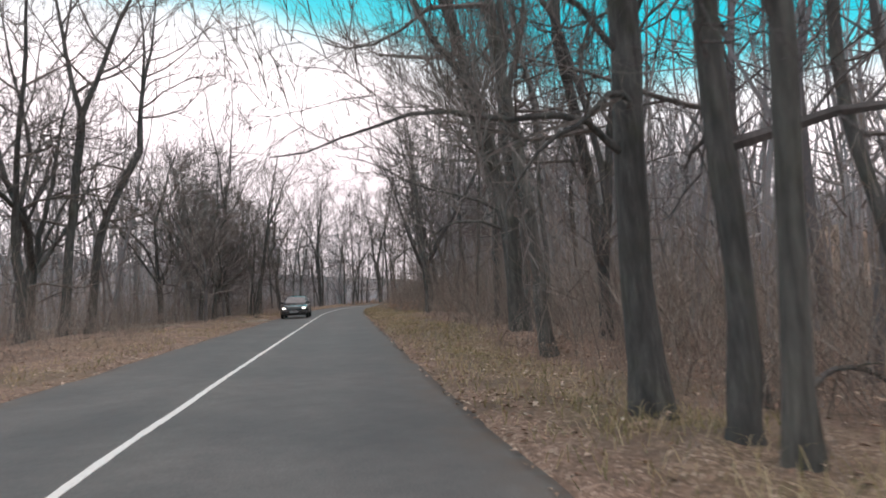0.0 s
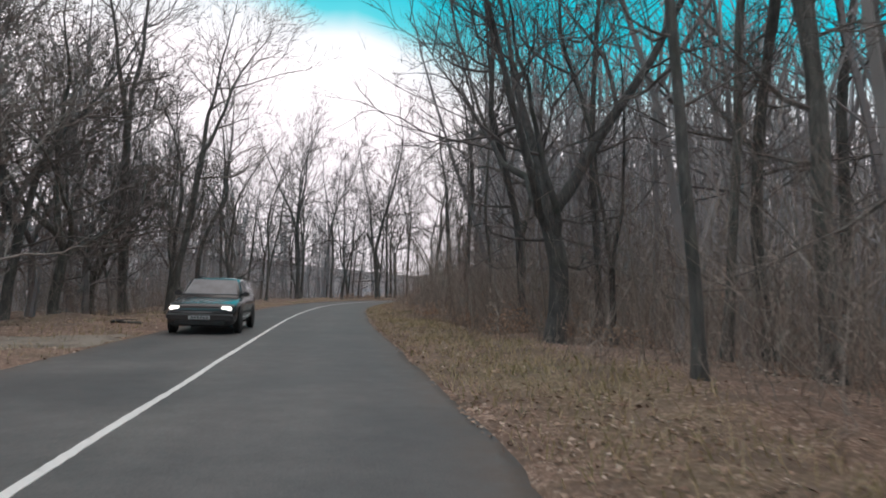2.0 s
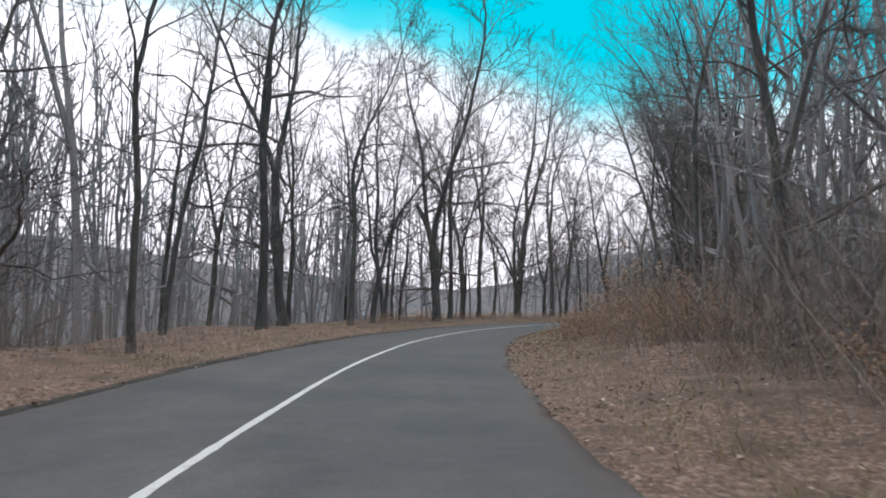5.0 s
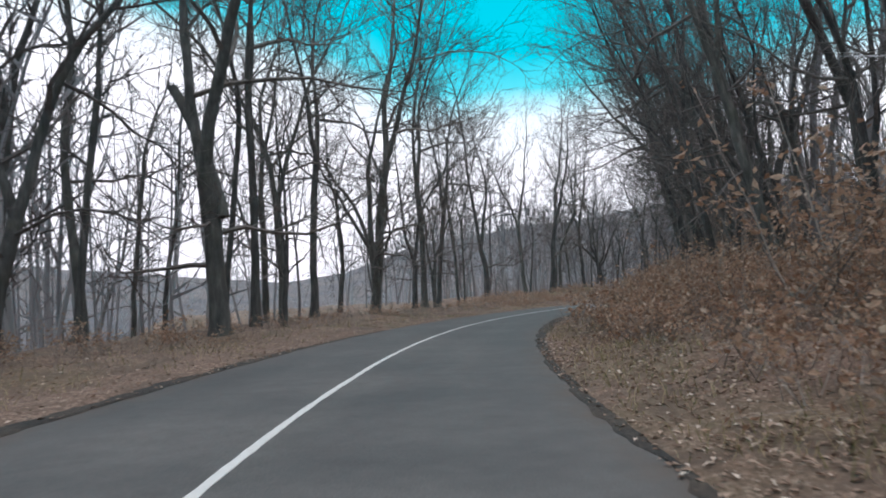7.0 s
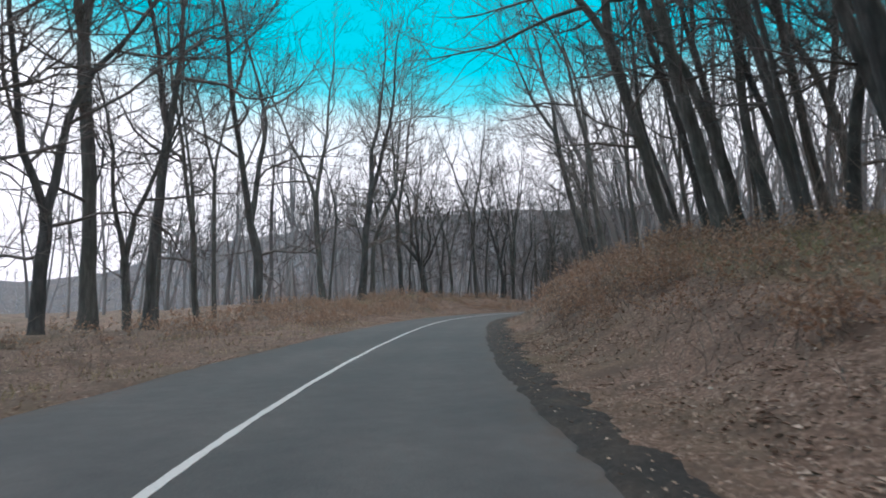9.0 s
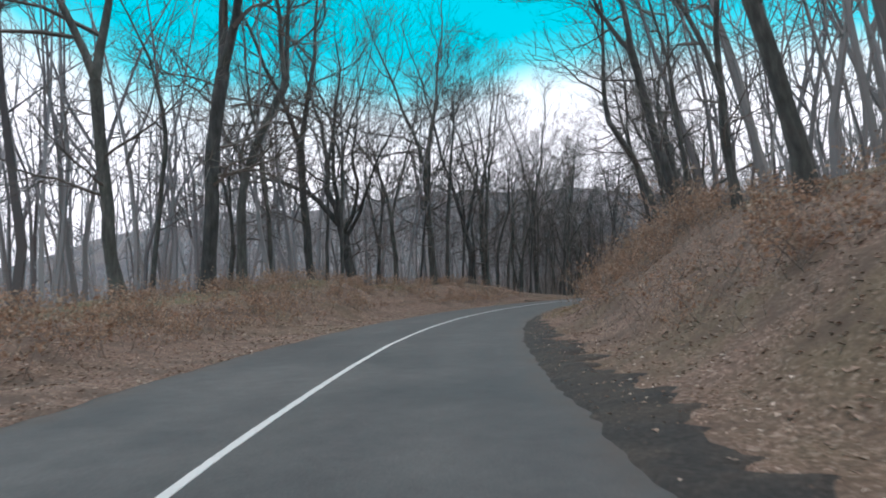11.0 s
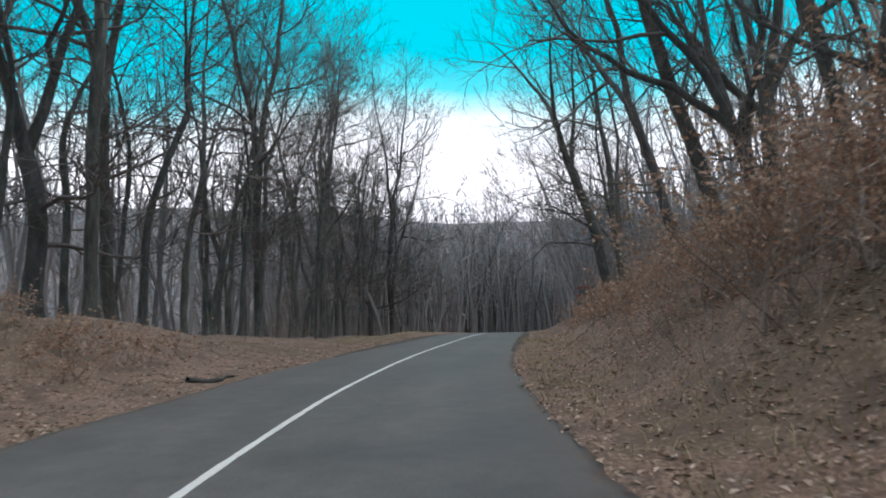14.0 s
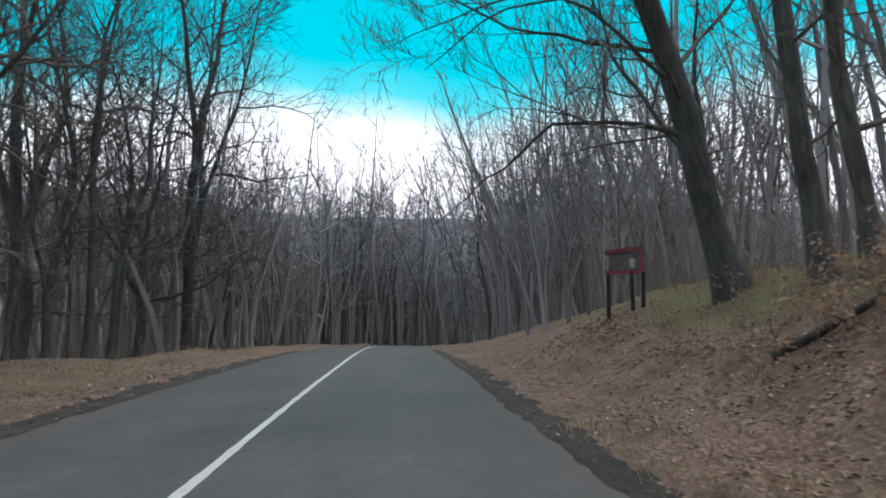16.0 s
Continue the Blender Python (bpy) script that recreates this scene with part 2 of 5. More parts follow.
def build_shoulder(nt, b):
    cell = tex(nt, 18, 5, 0.75)
    big = tex(nt, 1.1, 3)
    c = ramp_of(nt, cell.outputs["Fac"], [(0.3, (0.024, 0.022, 0.021)), (0.52, (0.052, 0.047, 0.043)), (0.68, (0.105, 0.09, 0.079)), (0.8, (0.19, 0.155, 0.13))])
    c = mixed(nt, c, ramp_of(nt, big.outputs["Fac"], [(0.4, (0.8, 0.8, 0.82)), (0.65, (1.5, 1.35, 1.2))]), 1.0, "MULTIPLY")
    nt.links.new(c, b.inputs["Base Color"])
    b.inputs["Roughness"].default_value = 0.8
    bump(nt, b, cell.outputs["Fac"], 0.8, 0.03)


SHOULDER = material("dark_wet_debris", build_shoulder)


def build_track(nt, b):
    grain = tex(nt, 30, 5, 0.7)
    ruts = tex(nt, 1.6, 4, 0.6)
    c = ramp_of(nt, grain.outputs["Fac"], [(0.3, (0.17, 0.145, 0.12)), (0.55, (0.26, 0.23, 0.195)), (0.75, (0.36, 0.33, 0.29))])
    c = mixed(nt, c, ramp_of(nt, ruts.outputs["Fac"], [(0.35, (0.7, 0.68, 0.66)), (0.6, (1.1, 1.1, 1.1))]), 1.0, "MULTIPLY")
    nt.links.new(c, b.inputs["Base Color"])
    b.inputs["Roughness"].default_value = 0.9
    bump(nt, b, grain.outputs["Fac"], 0.5, 0.02)


TRACK = material("packed_earth", build_track)


def leafy(stops, rough=0.75, glow_through=0.0):
    def build(nt, b):
        geo = nt.nodes.new("ShaderNodeNewGeometry")
        c = ramp_of(nt, geo.outputs["Random Per Island"], stops)
        v = tex(nt, 40, 3)
        c = mixed(nt, c, ramp_of(nt, v.outputs["Fac"], [(0.3, (0.75, 0.72, 0.7)), (0.7, (1.15, 1.12, 1.1))]), 0.8, "MULTIPLY")
        nt.links.new(c, b.inputs["Base Color"])
        b.inputs["Roughness"].default_value = rough
        if glow_through:
            tr = nt.nodes.new("ShaderNodeBsdfTranslucent")
            nt.links.new(c, tr.inputs["Color"])
            mx = nt.nodes.new("ShaderNodeMixShader")
            mx.inputs[0].default_value = glow_through
            nt.links.new(b.outputs[0], mx.inputs[1])
            nt.links.new(tr.outputs[0], mx.inputs[2])
            nt.links.new(mx.outputs[0], nt.nodes["Material Output"].inputs["Surface"])
    return build


LITTER = material("fallen_oak_leaves", leafy([(0.0, (0.135, 0.088, 0.064)), (0.3, (0.25, 0.168, 0.124)), (0.6, (0.39, 0.280, 0.214)), (0.85, (0.55, 0.43, 0.345)), (1.0, (0.74, 0.64, 0.56))]))
DRY_LEAF = material("withered_leaves", leafy([(0.0, (0.26, 0.155, 0.104)), (0.4, (0.45, 0.285, 0.198)), (0.75, (0.59, 0.415, 0.305)), (1.0, (0.72, 0.59, 0.48))], 0.75, 0.45))
GRASS = material("dry_grass", leafy([(0.0, (0.15, 0.15, 0.062)), (0.3, (0.28, 0.25, 0.12)), (0.5, (0.42, 0.345, 0.21)), (0.8, (0.52, 0.43, 0.28)), (1.0, (0.62, 0.53, 0.37))], 0.8, 0.4))
STEM = material("brushwood_stems", leafy([(0.0, (0.155, 0.128, 0.114)), (0.5, (0.290, 0.242, 0.217)), (1.0, (0.43, 0.372, 0.336))], 0.9))


def plain(color, rough=0.5, metal=0.0, noise_scale=20.0, vary=0.12, coat=0.0):
    def build(nt, b):
        v = tex(nt, noise_scale, 4)
        lo, hi = tuple(x * (1 - vary) for x in color), tuple(min(1, x * (1 + vary)) for x in color)
        nt.links.new(ramp_of(nt, v.outputs["Fac"], [(0.3, lo), (0.7, hi)]), b.inputs["Base Color"])
        b.inputs["Roughness"].default_value, b.inputs["Metallic"].default_value = rough, metal
        b.inputs["Coat Weight"].default_value = coat
    return build


# ---- the road's line on the plan ----
KAPPA = [-0.00441, -0.00284, -0.00127, -0.00011, 0.00002, 0.00006, -0.00201, -0.00314, -0.00506, -0.00839, -0.01128, -0.01071, -0.00912, -0.00935,
         -0.00782, -0.00382, -0.00199, -0.00462, -0.00889, -0.00911, -0.00796, -0.00924, -0.00842, -0.00454, -0.00127, 0.00056, 0.0, -0.003,
         -0.010, -0.014, -0.014, -0.014, -0.014]
SG = np.arange(-20.0, 300.1, 1.0)
_k = np.interp(SG, np.arange(-20, 301, 10), KAPPA)
_p = np.cumsum(_k)
PSI = _p - np.interp(0, SG, _p)
CX, CY = np.cumsum(-np.sin(PSI)), np.cumsum(np.cos(PSI))
CX, CY = CX - np.interp(0, SG, CX), CY - np.interp(0, SG, CY)
# straight on at both ends
for _ in range(60):
    SG = np.r_[SG[0] - 1, SG, SG[-1] + 1]
    CX = np.r_[CX[0] + np.sin(PSI[0]), CX, CX[-1] - np.sin(PSI[-1])]
    CY = np.r_[CY[0] - np.cos(PSI[0]), CY, CY[-1] + np.cos(PSI[-1])]
    PSI = np.r_[PSI[0], PSI, PSI[-1]]
EDGE_R, EDGE_L = 3.2, -2.7


def world_xy(s, lat):
    h = np.interp(s, SG, PSI)
    return np.interp(s, SG, CX) + lat * np.cos(h), np.interp(s, SG, CY) + lat * np.sin(h)


def smooth(x):
    x = np.clip(x, 0, 1)
    return x * x * (3 - 2 * x)


def vnoise(x, y, seed=0):
    """Smooth value noise, -1 to 1."""
    xi, yi = np.floor(x).astype(np.int64), np.floor(y).astype(np.int64)
    u, v = smooth(x - xi), smooth(y - yi)

    def lattice(a, b):
        h = (a * 374761393 + b * 668265263 + seed * 1442695041) & 0xFFFFFFFF
        h = ((h ^ (h >> 13)) * 1274126177) & 0xFFFFFFFF
        return ((h ^ (h >> 16)) & 0xFFFF) / 32767.5 - 1

    a, b, c, d = lattice(xi, yi), lattice(xi + 1, yi), lattice(xi, yi + 1), lattice(xi + 1, yi + 1)
    return (a * (1 - u) + b * u) * (1 - v) + (c * (1 - u) + d * u) * v


def road_z(s):
    return -0.0011 * np.clip(s - 226, 0, 40) ** 2 / 2 - 0.044 * np.clip(s - 266, 0, None)


def right_bank(s):
    return np.interp(s, [-40, 48, 62, 80, 90, 104, 112, 118, 127, 140, 165, 190, 205, 218, 230, 245, 262, 300],
                     [-0.5, -0.35, 0.1, 0.4, 0.65, 1.0, 1.4, 1.9, 2.6, 3.3, 3.7, 3.8, 3.4, 2.7, 2.1, 1.1, 0.2, -1.0])


def left_bank(s):
    return np.interp(s, [-40, 50, 140, 152, 165, 178, 195, 205, 215, 226, 245, 300], [-0.25, -0.2, 0.05, 0.35, 1.2, 1.6, 1.7, 1.2, 0.6, -0.15, -0.4, -1.5])


def ground_z(s, lat):
    """Height of the ground beside the road."""
    s, lat = np.broadcast_arrays(np.asarray(s, float), np.asarray(lat, float))
    x, y = world_xy(s, lat)
    r, l = lat - EDGE_R, EDGE_L - lat
    hr, hl = right_bank(s), left_bank(s)
    q = np.clip((r - 0.7) / 6.8, 0, 1)
    zr = hr * (0.55 * (1 - (1 - q) ** 1.5) * smooth(q * 3) + 0.45 * smooth(q)) + np.clip(r - 7.5, 0, 60) * np.interp(hr, [0, 0.8], [0.035, 0.12])
    ql = np.clip((l - 0.6) / 6.0, 0, 1)
    drop = np.interp(s, [55, 75, 140, 160], [0.03, 0.34, 0.34, 0.06])
    zl = hl * smooth(ql) - np.clip(l - 7.5, 0, 32) * drop
    z = np.where(r > 0, zr, np.where(l > 0, zl, 0.0))
    out = np.maximum(r, l)
    rough = smooth(out / 2.5)
    z = z + rough * (0.20 * vnoise(x * 0.5, y * 0.5, 1) + 0.30 * vnoise(x * 0.13, y * 0.13, 2)) + smooth(out / 0.5) * 0.05 * vnoise(x * 2.1, y * 2.1, 3)
    z = z + np.where(out > 0, 0.02 * smooth(out / 0.15) + 0.03 * smooth(out / 0.9), -0.09 * smooth(-out / 0.25))
    return z + road_z(s)


# ---- mesh helpers ----
def tri_mesh(name, verts, tris, mat, shade=False):
    verts, tris = np.asarray(verts, np.float32).reshape(-1, 3), np.asarray(tris, np.int32).reshape(-1, 3)
    me = bpy.data.meshes.new(name)
    me.vertices.add(len(verts))
    me.vertices.foreach_set("co", verts.ravel())
    me.loops.add(3 * len(tris))
    me.loops.foreach_set("vertex_index", tris.ravel())
    me.polygons.add(len(tris))
    me.polygons.foreach_set("loop_start", np.arange(0, 3 * len(tris), 3, dtype=np.int32))
    me.polygons.foreach_set("use_smooth", np.full(len(tris), shade))
    me.materials.append(mat)
    me.update(calc_edges=True)
    me.validate()
    return me


def grid_tris(n, m):
    i = (np.arange(n - 1)[:, None] * m + np.arange(m - 1)).ravel()
    return np.r_[np.c_[i, i + 1, i + m + 1], np.c_[i, i + m + 1, i + m]]


class Geo:
    def __init__(self):
        self.v, self.t, self.n = [], [], 0

    def add(self, v, t):
        self.v.append(v)
        self.t.append(t + self.n)
        self.n += len(v)

    def arrays(self):
        return np.concatenate(self.v), np.concatenate(self.t)

    def tube(self, pts, radii, k):
        pts = np.asarray(pts, float)
        n = len(pts)
        tan = np.gradient(pts, axis=0)
        tan /= np.linalg.norm(tan, axis=1, keepdims=True) + 1e-9
        ref = np.array([0.9, 0.1, 0.4]) if abs(tan[0, 2]) > 0.7 else np.array([0.05, 0.02, 1.0])
        a = np.cross(tan, ref)
        a /= np.linalg.norm(a, axis=1, keepdims=True) + 1e-9
        b = np.cross(tan, a)
        ang = np.arange(k) * 2 * np.pi / k
        ring = pts[:, None] + np.asarray(radii)[:, None, None] * (np.cos(ang)[None, :, None] * a[:, None] + np.sin(ang)[None, :, None] * b[:, None])
        v = ring.reshape(-1, 3)
        i = (np.arange(n - 1)[:, None] * k + np.arange(k)).ravel()
        j = (np.arange(n - 1)[:, None] * k + (np.arange(k) + 1) % k).ravel()
        self.add(v, np.r_[np.c_[i, j, j + k], np.c_[i, j + k, i + k]])

    def spike(self, p0, p1, r):
        d = p1 - p0
        a = np.cross(d, (0.31, 0.52, 0.79))
        a *= r / (np.linalg.norm(a) + 1e-9)
        b = np.cross(d, a)
        b *= r / (np.linalg.norm(b) + 1e-9)
        self.add(np.array([p0 + a, p0 - 0.5 * a + 0.87 * b, p0 - 0.5 * a - 0.87 * b, p1]), np.array([[0, 1, 3], [1, 2, 3], [2, 0, 3]]))


def hair(g, p0, p1, r):
    """The thinnest twigs: one sliver each."""
    d = p1 - p0
    a = np.cross(d, (0.31, 0.52, 0.79))
    a *= 1.15 * r / (np.linalg.norm(a) + 1e-9)
    g.add(np.array([p0 + a, p0 - a, p1]), np.array([[0, 1, 2]]))


def part(name, me, parent, label=""):
    ob = new(name, me)
    ob.parent = parent
    return tagged(ob, label)


def bm_part(name, bm, mat, parent, label="", smooth_faces=False):
    me = bpy.data.meshes.new(name)
    bm.to_mesh(me)
    bm.free()
    for p in me.polygons:
        p.use_smooth = smooth_faces
    me.materials.append(mat)
    return part(name, me, parent, label)


# ---- ground, road, line ----
# where short grass and moss cover the ground: from, to, nearest and farthest from the line, how much
MOSSY = ((-20, 60, 3.4, 6.0, 0.30), (62, 100, 7.5, 12, 0.45), (104, 142, 6.7, 16, 0.9), (140, 205, 9.0, 16, 0.5), (156, 194, -13, -7.4, 0.8), (214, 244, 6.4, 14, 0.95), (222, 250, -9, -3.6, 0.4))


def moss_at(s, lat):
    """How much short grass and moss cover the ground, 0 to 1."""
    moss = np.zeros_like(s)
    for s0, s1, l0, l1, most in MOSSY:
        inside = smooth((s - s0) / 6) * smooth((s1 - s) / 6) * smooth((lat - l0) / 0.9) * smooth((l1 - lat) / 0.9)
        moss = np.maximum(moss, most * inside)
    x, y = world_xy(s, lat)
    return np.clip(moss * (1.0 + 0.6 * vnoise(x * 0.45, y * 0.45, 61)), 0, 1)


def make_ground():
    s = np.arange(-45, 345, 0.75)
    near = np.array([0.0, 0.08, 0.16, 0.25, 0.4, 0.6, 0.85, 1.15, 1.5, 1.9, 2.4, 2.9, 3.5, 4.1, 4.8, 5.6, 6.5, 7.5, 8.6, 10, 12, 14.5, 17.5, 21, 26, 32, 40, 50, 62])
    lat = np.r_[(EDGE_L - near)[::-1], EDGE_L + 0.1, EDGE_L + 0.3, -1.2, 0.3, 1.8, EDGE_R - 0.3, EDGE_R - 0.1, EDGE_R + near]
    S, L = np.meshgrid(s, lat, indexing="ij")
    x, y = world_xy(S, L)
    z = ground_z(S, L)
    me = tri_mesh("ground", np.stack([x, y, z], -1), grid_tris(len(s), len(lat))[:, ::-1], GROUND, True)
    moss = moss_at(S, L)
    me.attributes.new("moss", "FLOAT", "POINT").data.foreach_set("value", moss.astype(np.float32).ravel())
    return tagged(new("ground", me), "brown leaf-littered forest floor and banks beside the road", "ground", kind="structure")


def hill_crest(az):
    return np.interp(az, [-180, -150, -120, -90, -75, -65, -60, -50, -42, -21, -17, -10, -5, 5, 30, 60, 180], [3, 3, 5, 7, 7.0, 6.6, 6.8, 7.6, 7.6, 5.6, 4.9, 2.6, 1.8, 2.2, 4.6, 4, 3])


HX, HY = 35.0, 130.0


def road_frame(x, y):
    """Nearest place along the road and distance from the line, to the right."""
    k = np.argmin((x[..., None] - CX) ** 2 + (y[..., None] - CY) ** 2, -1)
    dx, dy = x - CX[k], y - CY[k]
    return SG[k], np.cos(PSI[k]) * dx + np.sin(PSI[k]) * dy, np.hypot(dx, dy)


def hill_z(x, y):
    r, az = np.hypot(x - HX, y - HY), np.degrees(np.arctan2(-(x - HX), y - HY))
    top = np.tan(np.radians(hill_crest(az))) * 480 * (1 + 0.10 * vnoise(x / 110, y / 110, 9) + 0.05 * vnoise(x / 31, y / 31, 10))
    far = -9 + (top + 9) * smooth((r - 130) / 350) * (1 - 0.45 * smooth((r - 600) / 1500)) + 1.5 * vnoise(x / 25, y / 25, 8)
    s, lat, d = road_frame(x, y)
    side = ground_z(np.clip(s, -44, 340), np.where(lat > 0, 61.0, -64.0))
    mix = smooth((d - 58) / 45)
    return np.where(d < 57, np.minimum(side, ground_z(np.clip(s, -44, 340), lat)) - 2.5, side * (1 - mix) + far * mix - 0.25)


def make_hills():
    r = np.r_[1.0, np.arange(8, 240, 7.0), np.geomspace(245, 4500, 50)]
    az = np.linspace(-180, 180, 241)
    R, A = np.meshgrid(r, az, indexing="ij")
    x, y = HX - R * np.sin(np.radians(A)), HY + R * np.cos(np.radians(A))
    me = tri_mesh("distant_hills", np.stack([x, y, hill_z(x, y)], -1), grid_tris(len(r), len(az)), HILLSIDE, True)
    return tagged(new("distant_hills", me), "low grey wooded hills across the valley", "hill", kind="structure")


make_ground()
make_hills()


def make_road():
    s = np.arange(-45, 345, 0.35)
    jr, jl = 0.10 * vnoise(s * 0.6, s * 0, 21) + 0.05 * vnoise(s * 2.1, s * 0, 22), 0.10 * vnoise(s * 0.5, s * 0, 23) + 0.05 * vnoise(s * 2.3, s * 0, 24)
    cols, zs = [], []
    share = (0.0, 0.0, 0.03, 0.2, 0.45, 0.7, 0.97, 1.0, 1.0)
    for f in share:
        cols.append((EDGE_L + jl) * (1 - f) + (EDGE_R + jr) * f)
    zs = [-0.12, -0.01, 0.0, 0.004, 0.008, 0.004, 0.0, -0.01, -0.12]
    lat = np.stack(cols, 1)
    S = np.repeat(s[:, None], lat.shape[1], 1)
    x, y = world_xy(S, lat)
    z = road_z(S) + np.array(zs) + 0.004 * vnoise(S * 0.7, lat * 0.9, 25)
    me = tri_mesh("road", np.stack([x, y, z], -1), grid_tris(len(s), lat.shape[1])[:, ::-1], ASPHALT, True)
    me.attributes.new("across", "FLOAT", "POINT").data.foreach_set("value", np.tile(np.array(share, np.float32), len(s)))
    tagged(new("road", me), "grey worn asphalt two-lane forest road", "road", kind="structure")
    s = np.arange(-45, 345, 0.12)
    w = 0.044 + 0.005 * vnoise(s * 3, s * 0, 31) + 0.006 * vnoise(s * 9, s * 0, 33)
    c = 0.012 * vnoise(s * 0.4, s * 0, 32)
    lat = np.stack([c - w, c - w, c + w, c + w], 1)
    S = np.repeat(s[:, None], 4, 1)
    x, y = world_xy(S, lat)
    z = road_z(S) + 0.004 * vnoise(S * 0.7, lat * 0.9, 25) + np.array([0.002, 0.013, 0.013, 0.002])
    me = tri_mesh("centre_line", np.stack([x, y, z], -1), grid_tris(len(s), 4)[:, ::-1], PAINT)
    tagged(new("centre_line", me), "solid white painted line along the middle of the road", "road marking", kind="structure")


make_road()


def make_shoulder(side, knots, widths):
    """Dark strip of wet debris lying along the asphalt edge."""
    s = np.arange(knots[0], knots[-1], 0.13)
    grow = np.interp(s, knots, widths)
    edge = EDGE_R if side > 0 else EDGE_L
    a = edge - side * (0.12 + 0.3 * np.clip(grow, 0, 0.5)) + 0.05 * vnoise(s * 0.9, s * 0, 41) + 0.05 * vnoise(s * 3.7, s * 0, 45)
    b = edge + side * grow * (1 + 0.3 * vnoise(s * 0.5, s * 0, 42) + 0.25 * vnoise(s * 1.9, s * 0, 43) + 0.3 * vnoise(s * 5.1, s * 0, 46))
    f = np.linspace(0, 1, 7)
    lat = a[:, None] * (1 - f) + b[:, None] * f
    S = np.repeat(s[:, None], 7, 1)
    x, y = world_xy(S, lat)
    z = np.maximum(ground_z(S, lat), road_z(S)) + 0.010 + np.clip(grow, 0, 0.5)[:, None] * (0.05 * np.sin(np.pi * f) + 0.02 * vnoise(S * 5, lat * 5, 44))
    z[:, 0], z[:, -1] = road_z(s) - 0.02, ground_z(S, lat)[:, -1] - 0.02
    tris = grid_tris(len(s), 7)
    me = tri_mesh("road_shoulder", np.stack([x, y, z], -1), tris[:, ::-1] if side > 0 else tris, SHOULDER, True)
    tagged(new("road_shoulder", me), "dark wet strip of rotting leaves at the asphalt edge", "road shoulder", kind="structure")


def make_track():
    """Mouth of a packed-earth track that leaves the road between the trees."""
    f, lat = np.linspace(-1, 1, 9), np.arange(-2.62, -20, -0.35)
    L = np.repeat(lat[:, None], 9, 1)
    mid = 31.0 + 0.02 * (L + 2.6) ** 2
    flare = 1.25 + 1.1 * np.exp((L + 2.6) / 0.9)
    S = mid + f * flare
    x, y = world_xy(S, L)
    z = np.maximum(ground_z(S, L), road_z(S) - 0.02) + 0.045 - 0.10 * np.abs(f) ** 6
    z[0] = road_z(S[0]) - 0.03
    me = tri_mesh("side_track", np.stack([x, y, z], -1), grid_tris(len(lat), 9)[:, ::-1], TRACK, True)
    tagged(new("side_track", me), "pale packed-earth track leaving the asphalt among the trees", "track", kind="structure")


make_track()
make_shoulder(1, [84, 98, 112, 150, 160, 168, 176], [0.02, 0.08, 0.32, 0.8, 0.8, 0.45, 0.0])
make_shoulder(1, [211, 217, 228, 244], [0.0, 0.26, 0.32, 0.08])
make_shoulder(-1, [210, 217, 228, 244], [0.0, 0.3, 0.34, 0.08])
make_shoulder(-1, [62, 70, 98, 110], [0.0, 0.14, 0.16, 0.0])


# ---- trees ----
def wander(rng, p, d, length, n, rise, wob):
    pts = [np.array(p, float)]
    d = np.array(d, float) / np.linalg.norm(d)
    for _ in range(n):
        d = d + np.array([0, 0, rise]) + rng.normal(0, wob, 3)
        d /= np.linalg.norm(d)
        pts.append(pts[-1] + d * length / n)
    return np.array(pts)


def along(pts, f):
    g = f * (len(pts) - 1)
    i = min(int(g), len(pts) - 2)
    return pts[i] + (pts[i + 1] - pts[i]) * (g - i), pts[i + 1] - pts[i]


KINDS = {
    # height, trunk radius, height of the fork, leaders and how far they open, wander, reach of the limbs,
    # limbs, side branches, twigs, low limbs on the trunk, turn away of the limbs
    "oak": dict(h=16.0, r=0.27, fork=0.20, leaders=5, open=44, wob=0.17, spread=4.6, n1=32, n2=8, n3=6, low=3, away=(48, 84)),
    "fork": dict(h=17.5, r=0.21, fork=0.20, leaders=2, open=22, wob=0.115, spread=4.9, n1=23, n2=8, n3=5, low=3, away=(50, 84)),
    "lofty": dict(h=18.5, r=0.20, fork=0.36, leaders=2, open=20, wob=0.105, spread=4.9, n1=21, n2=8, n3=5, low=5, away=(50, 84)),
    "tall": dict(h=19.0, r=0.19, fork=0.48, leaders=2, open=26, wob=0.09, spread=5.2, n1=20, n2=8, n3=5, low=8, away=(50, 86)),
    "pole": dict(h=18.0, r=0.12, fork=0.40, leaders=1, open=10, wob=0.075, spread=3.6, n1=12, n2=6, n3=5, low=4, away=(44, 76)),
    "young": dict(h=7.6, r=0.085, fork=0.24, leaders=3, open=30, wob=0.10, spread=2.8, n1=28, n2=7, n3=5, low=4, away=(36, 70)),
    "reaching": dict(h=17.0, r=0.27, fork=0.48, leaders=3, open=30, wob=0.13, spread=4.6, n1=32, n2=8, n3=6, low=3, away=(46, 80)),
}


def tilted(d, degrees, az):
    """The direction d turned away from itself by an angle, towards az round it."""
    d = d / np.linalg.norm(d)
    a = np.cross(d, (0.37, 0.81, 0.29))
    a /= np.linalg.norm(a)
    b = np.cross(d, a)
    t = radians(degrees)
    return d * math.cos(t) + (a * math.cos(az) + b * math.sin(az)) * math.sin(t)


